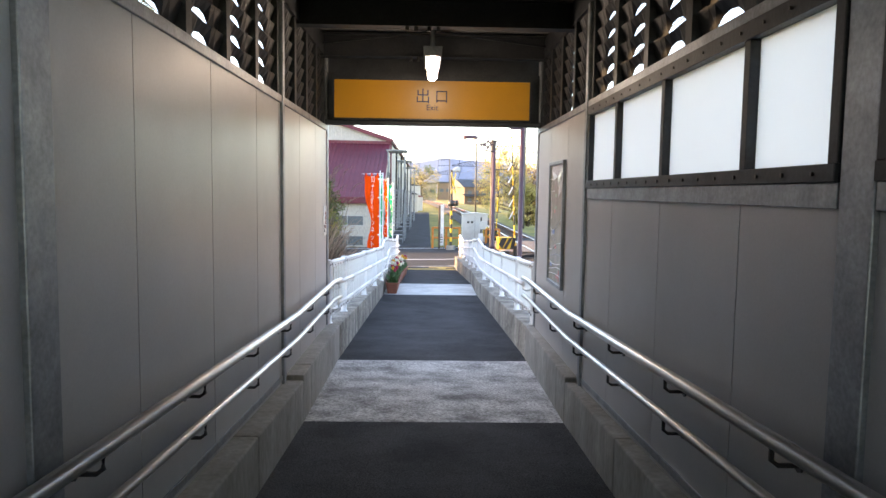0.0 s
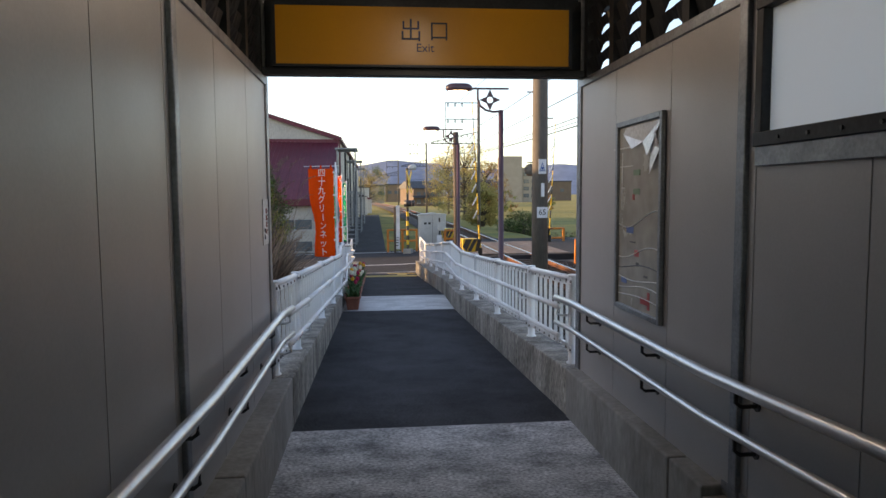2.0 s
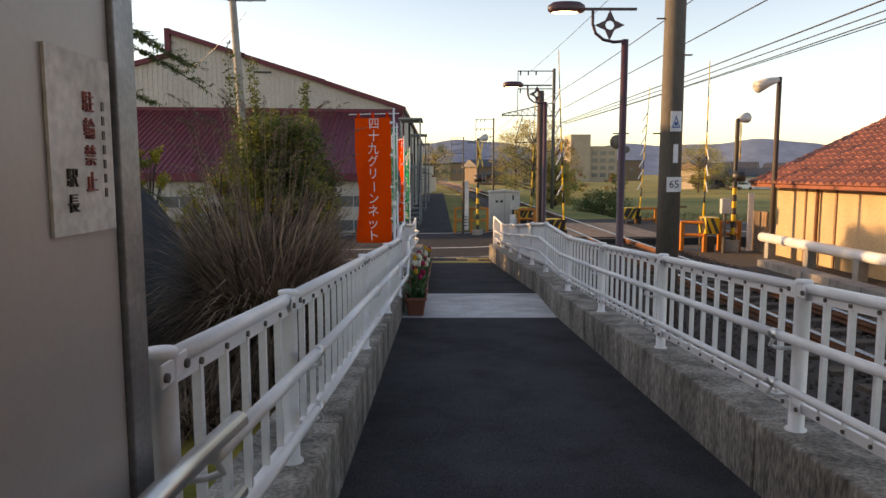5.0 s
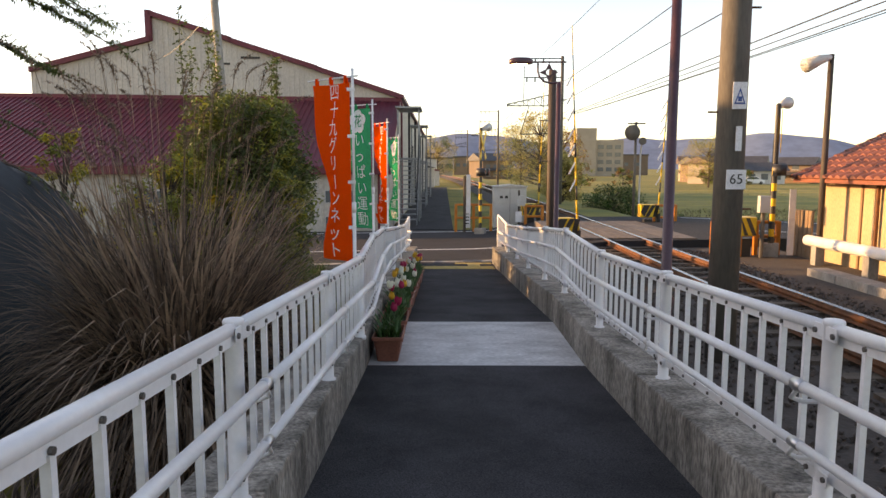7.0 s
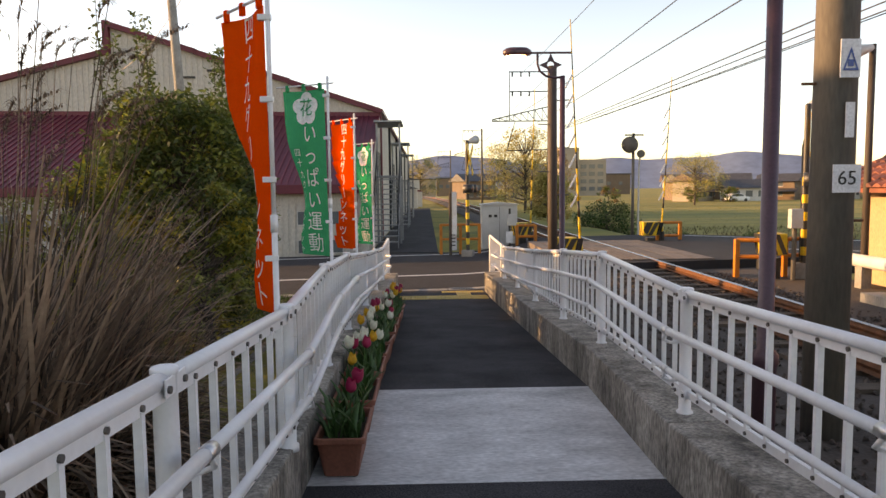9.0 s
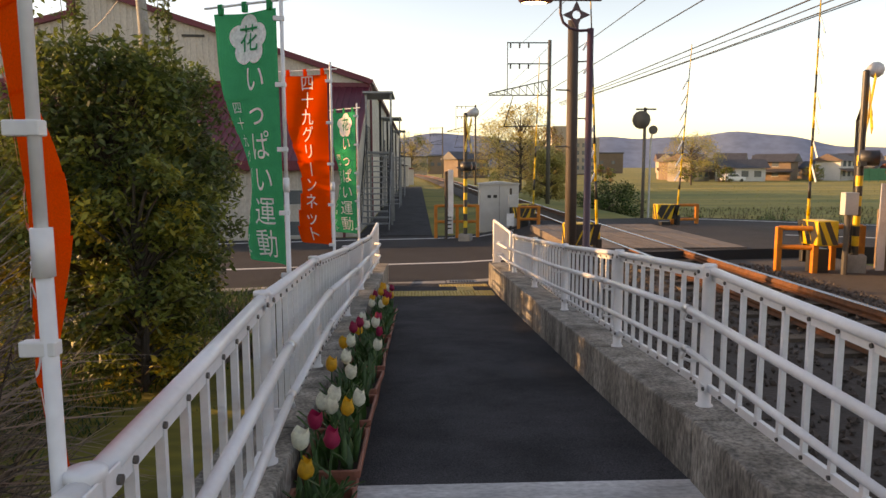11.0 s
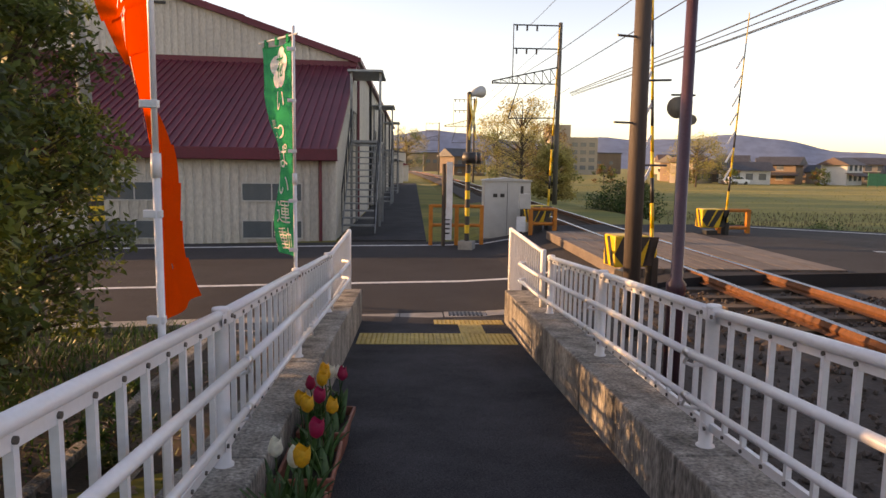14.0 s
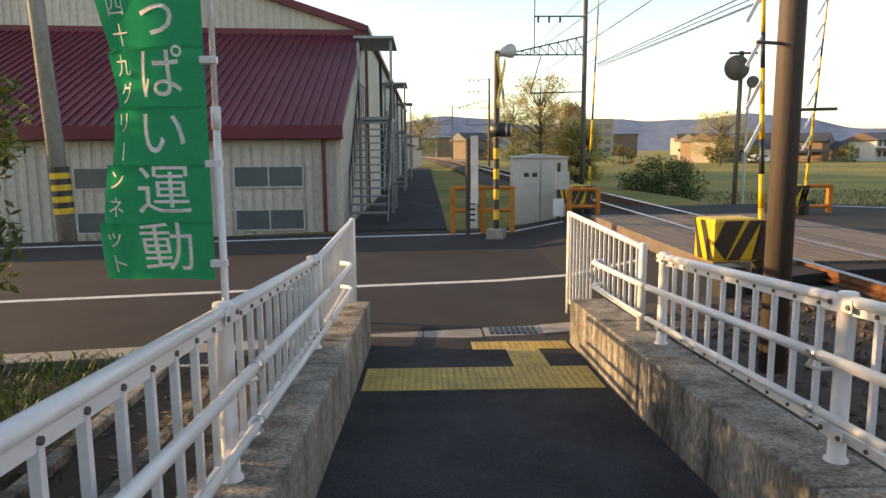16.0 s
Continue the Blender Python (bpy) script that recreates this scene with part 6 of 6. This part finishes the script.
for r in range(nrow):
    xa = hx - 0.55 + 3.75 * r / nrow
    xb = xa + 3.75 / nrow + 0.03
    y = hy0
    while y < hy1 + 0.5:
        m = 5
        b = len(ts.v)
        for xx, lift in ((xa, 0.045), (xb, 0.012)):
            for q in range(m + 1):
                f = q / m
                ts.v.append((xx, y + 0.27 * f, hz + (xx - hx + 0.5) * slope + lift + 0.075 * math.sin(math.pi * f)))
        for q in range(m):
            ts.f.append((b + q, b + q + 1, b + m + 2 + q, b + m + 1 + q))
        ts.f.append(tuple(b + q for q in range(m + 1)))
        y += 0.27
tp_ = part("roof_tiles", ts, TILE_ROOF, hs, "red-brown clay tile courses")
tagged(tp_, kind="stuff")
part("ridge", Shape().tube([(hx + 3.2, hy0, hz + 1.82), (hx + 3.2, hy1 + 0.5, hz + 1.82)], 0.13, 8), TILE_ROOF, hs)
part("upper_wall", Shape().box(hx + 2.4, hy0, hz, hx + 7, hy1 - 2.6, hz + 2.0), PLASTER, hs)
part("upper_roof", Shape().prism([(hx + 1.9, hy0, hz + 1.75), (hx + 1.9, hy1 - 2.0, hz + 1.75), (hx + 5, hy1 - 2.0, hz + 3.3), (hx + 5, hy0, hz + 3.3)], (0, 0, -0.1)), TILE_ROOF, hs)
bf = thing("board_fence", "short weathered wooden board fence beside the house", "fence")
for k in range(5):
    part("board", Shape().box(8.3 - 0.0, 24.5 + k * 0.2, 0.3, 8.34, 24.68 + k * 0.2, 1.6), material("old_boards", (0.27, 0.18, 0.11), (0.2, 0.13, 0.08), 0.85) if k == 0 else bpy.data.materials["old_boards"], bf)

# ---- distance: houses, trees, hills ----
DARKROOF = material("dark_roof_tile", (0.06, 0.06, 0.066), (0.04, 0.04, 0.044), 0.6, scale=0.8, fine=9, bump=0.3)
BROWNROOF = material("brown_roof_tile", (0.11, 0.065, 0.05), (0.08, 0.05, 0.04), 0.6, scale=0.8, fine=9, bump=0.3)
HWALLS = [material("house_wall", c, tuple(q * 0.85 for q in c), 0.8, scale=0.5, fine=8, bump=0.1) for c in ((0.38, 0.32, 0.25), (0.22, 0.15, 0.1), (0.6, 0.58, 0.55), (0.17, 0.12, 0.085))]


def house(x, y, w, d, h, turn, wall, roof, two=False):
    ho = thing("house", ("two-storey" if two else "single-storey") + " tile-roofed house beyond the meadow", "house", "distant houses", pose(x, y, -0.35, 0, 0, turn))
    part("wall", Shape().box(-w / 2, -d / 2, 0, w / 2, d / 2, h), wall, ho)
    e = 0.7
    r = h + d * 0.26
    part("roof", Shape().prism([(-w / 2 - e, -d / 2 - e, h - 0.2), (-w / 2 - e, 0, r), (-w / 2 - e, d / 2 + e, h - 0.2)], (w + 2 * e, 0, 0)), roof, ho)
    for k in range(int(w / 2.2)):
        xx = -w / 2 + 1.0 + k * 2.2
        for z in ((0.9, 2.75) if two else (0.9,)):
            wi = part("window", Shape().box(xx, -d / 2 - 0.03, z, xx + 1.2, -d / 2, z + 1.1), GLASSDARK, ho)
            part("window_frame", Shape().box(xx - 0.08, -d / 2 - 0.06, z - 0.1, xx + 1.28, -d / 2 - 0.03, z), LIGHTGREY, wi)
    if two:
        part("porch_roof", Shape().prism([(-w / 2 - e, -d / 2, h * 0.5 + 0.4), (-w / 2 - e, -d / 2 - 1.4, h * 0.5 - 0.1), (-w / 2 - e, -d / 2 - 1.4, h * 0.5 - 0.22), (-w / 2 - e, -d / 2, h * 0.5 + 0.28)], (w + 2 * e, 0, 0)), roof, ho)


rh = random.Random(9)
for k in range(28):
    x = 50 + 3.3 * k + rh.uniform(-1.5, 1.5)
    y = 140 + (k % 3) * 12 + rh.uniform(-4, 4)
    two = rh.random() < 0.6
    house(x, y, rh.uniform(5.0, 7.6), rh.uniform(4.4, 5.8), rh.uniform(3.7, 4.4) if two else rh.uniform(2.3, 2.7), rh.uniform(-50, 50), HWALLS[rh.randrange(4)], rh.choice((DARKROOF, BROWNROOF, DARKROOF)), two)
for x, y in ((24, 175), (12, 190), (30, 200), (17, 225)):
    house(x, y, 9, 7, 5.0, rh.uniform(-30, 30), HWALLS[rh.randrange(4)], DARKROOF, True)
ap = thing("apartment_block", "pale concrete apartment block far beyond the meadow", "apartment building")
part("wall", Shape().box(46, 250, -0.3, 53, 262, 16.5).box(53, 252, -0.3, 63, 262, 12.5), HWALLS[0], ap)
for k in range(4):
    for j in range(3):
        part("window", Shape().box(54 + j * 3, 251.9, 1.5 + k * 2.6, 56 + j * 3, 252, 2.9 + k * 2.6), GLASSDARK, ap)
for k, (x, y, w, h) in enumerate(((-6, 260, 9, 6), (4, 300, 9, 7), (12, 330, 10, 6), (-14, 330, 9, 9), (34, 260, 12, 4), (70, 300, 16, 8), (110, 320, 20, 7))):
    bd = thing("building", "pale low building far along the railway", "building", "distant buildings")
    part("wall", Shape().box(x, y, -0.3, x + w, y + 9, h), HWALLS[(0, 1, 3)[k % 3]], bd)
    part("roof", Shape().box(x - 0.3, y - 0.3, h, x + w + 0.3, y + 9.3, h + 0.5), DARKROOF, bd)
    for j in range(3):
        part("window", Shape().box(x + 1 + j * w / 3.2, y - 0.1, h * 0.45, x + 2.6 + j * w / 3.2, y, h * 0.45 + 1.4), GLASSDARK, bd)
for x, y, w, h in ((-4.6, 98, 3, 2.6), (-3.6, 105, 2.6, 2.2), (-6.5, 118, 5, 4.0)):
    sd = thing("shed", "pale blue-grey shed beside the yard", "shed", "distant sheds")
    part("wall", Shape().box(x, y, 0, x + w, y + 4, h), LIGHTGREY, sd)
    part("roof", Shape().prism([(x - 0.2, y - 0.2, h), (x + w / 2, y - 0.2, h + 0.5), (x + w + 0.2, y - 0.2, h)], (0, 4.4, 0)), MAROON if w == 2.6 else DARKROOF, sd)


def far_tree(x, y, h, cr, seed, mats, label):
    tree(x, y, -0.3, h, cr, seed, mats, label, trunk=0.16, clumps=90, leaves=90, size=0.2, low=0.18)


SPRING = material("spring_leaves", (0.42, 0.36, 0.12), (0.5, 0.38, 0.14), 0.6, scale=0.4, fine=6, bump=0, spread=0.3, through_light=0.4)
RUSSET = material("russet_leaves", (0.30, 0.15, 0.05), (0.22, 0.14, 0.05), 0.6, scale=0.4, fine=6, bump=0, spread=0.3, through_light=0.4)
far_tree(39.5, 112, 7.2, 4.4, 31, [(SPRING, 0.6), (LEAFBRIGHT, 0.4)], "spreading yellow-green tree on the meadow edge")
far_tree(9.6, 80, 8.5, 3.6, 32, [(SPRING, 0.95), (LEAFBRIGHT, 0.05)], "tall pale spring tree beside the track")
far_tree(13.5, 90, 7, 3, 33, [(RUSSET, 0.8), (SPRING, 0.2)], "russet-leaved tree beside the meadow")
far_tree(11.0, 110, 9, 4, 34, [(SPRING, 0.8), (LEAFBRIGHT, 0.2)], "tree with mixed spring foliage by the railway")
far_tree(-1.5, 130, 8, 4, 35, [(LEAFDARK, 0.6), (SPRING, 0.4)], "dark tree far along the railway")
far_tree(8.5, 60, 4.0, 1.6, 36, [(SPRING, 0.9), (LEAFBRIGHT, 0.1)], "small pale tree near the catenary mast")
for k, (x, y, h) in enumerate(((86, 132, 3), (98, 134, 3.4), (70, 133, 3), (112, 136, 4), (52, 128, 2.5), (30, 125, 3), (22, 120, 3.5), (128, 138, 4), (46, 130, 2.6), (16, 100, 3), (18, 108, 2.6))):
    tree(x, y, -0.35, h, h * 0.6, 50 + k, [(LEAFDARK, 0.4), (LEAFBRIGHT, 0.3), (RUSSET, 0.3)], "rounded garden shrub before the far houses", trunk=0.08, clumps=26, leaves=50, size=0.3, name="shrub", category="shrub", low=0.05)
tree(9.3, 47.5, -0.2, 1.7, 1.7, 41, [(LEAFDARK, 0.45), (GRASSGREEN, 0.55)], "dense round green bush beside the track", trunk=0.05, clumps=90, leaves=80, size=0.12, name="shrub", category="shrub", low=0.02)
tree(12.8, 37.5, -0.2, 0.8, 0.8, 42, [(LEAFDARK, 0.7), (GRASSGREEN, 0.3)], "low green weed bush at the crossing verge", trunk=0.03, clumps=26, leaves=60, size=0.08, name="shrub", category="shrub", low=0.02)
tree(9.2, 36.3, 0.0, 0.7, 0.5, 43, [(LEAFDARK, 0.7), (GRASSGREEN, 0.3)], "low weeds at the foot of the mirror pole", trunk=0.02, clumps=16, leaves=50, size=0.07, name="shrub", category="shrub", low=0.02)
# parked white car far off
car = thing("car", "small white car parked before the far houses", "car", "", pose(55.5, 133.0, -0.3, 0, 0, 8))
body = Shape().prism([(-2, -0.8, 0.3), (2, -0.8, 0.3), (2, -0.8, 0.85), (1.2, -0.8, 0.95), (0.5, -0.8, 1.45), (-1.3, -0.8, 1.45), (-1.9, -0.8, 0.95), (-2, -0.8, 0.8)], (0, 1.6, 0))
part("body", body, WHITE, car, bevel=0.05)
part("window", Shape().prism([(0.95, -0.81, 0.98), (0.42, -0.81, 1.38), (-1.2, -0.81, 1.38), (-1.6, -0.81, 0.98)], (0, 0.02, 0)), GLASSDARK, car)
for sx in (-1.2, 1.25):
    part("wheel", Shape().tube([(sx, -0.82, 0.3), (sx, -0.6, 0.3)], 0.3, 14), BLACKPAINT, car)
gn = thing("net_fence", "green netting fence round a garden plot", "fence")
GREENNET = material("green_net", (0.03, 0.20, 0.10), (0.03, 0.16, 0.08), 0.7, bump=0)
for k in range(6):
    part("post", Shape().box(74 + k * 1.6, 126, -0.3, 74.1 + k * 1.6, 126.1, 2.2), GREENNET, gn)
part("net", Shape().box(74, 126.05, 0.0, 82, 126.07, 2.0), GREENNET, gn)
# hills, with the haze of distance mixed into their blue-grey base colour
HILL = material("haze_tinted_hills", (0.15, 0.20, 0.29), (0.12, 0.165, 0.25), 0.95, scale=0.004, fine=0.03, bump=0.0)
hl = Shape()
n = 240
prev = None
for k in range(n + 1):
    a = -1.5 + 3.0 * k / n
    hgt = 62 + 30 * math.sin(a * 5.3 + 0.6) + 18 * math.sin(a * 13 + 2) + 8 * math.sin(a * 31) + 3 * math.sin(a * 77)
    hgt = 30 + max(12, hgt * 1.15 - 12) * 0.85
    x, y = 2400 * math.sin(a), 2400 * math.cos(a)
    hl.v += [(x * 0.9, y * 0.9, -5), (x, y, hgt), (x * 1.25, y * 1.25, hgt * 0.7)]
    if k:
        b = 3 * k
        hl.f += [(b - 3, b, b + 1, b - 2), (b - 2, b + 1, b + 2, b - 1)]
setting("backdrop_hills", hl, HILL, "wooded hills on the horizon, haze put into their blue-grey colour", smooth=True)


# ---- what moves ----
SWING = [
    # seconds, then the turn of each banner's top and bottom strips, degrees about its pole
    (0.0, (45, 58), (72, 76), (74, 78), (72, 76)),
    (0.5, (40, 30), (72, 76), (74, 78), (72, 76)),
    (1.0, (30, 34), (72, 76), (74, 78), (72, 76)),
    (1.5, (16, 20), (70, 74), (72, 76), (70, 74)),
    (2.0, (18, 40), (70, 74), (72, 76), (70, 74)),
    (2.5, (14, 26), (70, 74), (72, 76), (70, 74)),
    (3.0, (6, 10), (70, 74), (72, 76), (70, 74)),
    (3.5, (4, 6), (70, 74), (72, 76), (70, 74)),
    (4.0, (4, 8), (70, 74), (72, 76), (70, 74)),
    (4.5, (8, 12), (70, 72), (72, 76), (70, 74)),
    (6.8, (38, 54), (34, 58), (60, 68), (62, 68)),
    (7.5, (44, 62), (30, 56), (58, 66), (58, 64)),
    (8.5, (50, 70), (26, 54), (54, 62), (50, 58)),
    (10.8, (50, 68), (30, 56), (22, 50), (44, 50)),
    (11.5, (40, 70), (6, 36), (20, 50), (36, 42)),
    (12.0, (30, 60), (4, 32), (20, 52), (20, 24)),
    (12.5, (30, 60), (4, 30), (20, 56), (8, 14)),
    (13.0, (30, 60), (8, 34), (20, 64), (18, 34)),
    (13.5, (30, 30), (20, 20), (26, 84), (24, 44)),
    (14.0, (30, 30), (20, 20), (38, 98), (52, 70)),
    (14.5, (30, 30), (20, 20), (26, 88), (20, 56)),
    (15.0, (30, 30), (20, 20), (40, 76), (26, 52)),
    (15.5, (30, 30), (20, 20), (30, 40), (22, 48)),
    (16.0, (30, 30), (20, 20), (30, 40), (12, 16)),
]


def motions():
    for k, (bn, strips, bar, top, twist) in enumerate(BANNERS):
        n = len(strips)
        walk(bar, [(t, pose(0, 0, top, 0, 0, -turns[k][0])) for t, *turns in SWING])
        for ob, z, f in strips:
            rows = []
            for t, *turns in SWING:
                a, b = turns[k]
                yaw = -(a + (b - a - twist) * f ** 1.4 + 3 * f * math.sin(2.1 * t + 3.0 * f + 1.7 * k))
                rows.append((t, pose(0, 0, z, 0, 0, yaw)))
            walk(ob, rows)

motions()
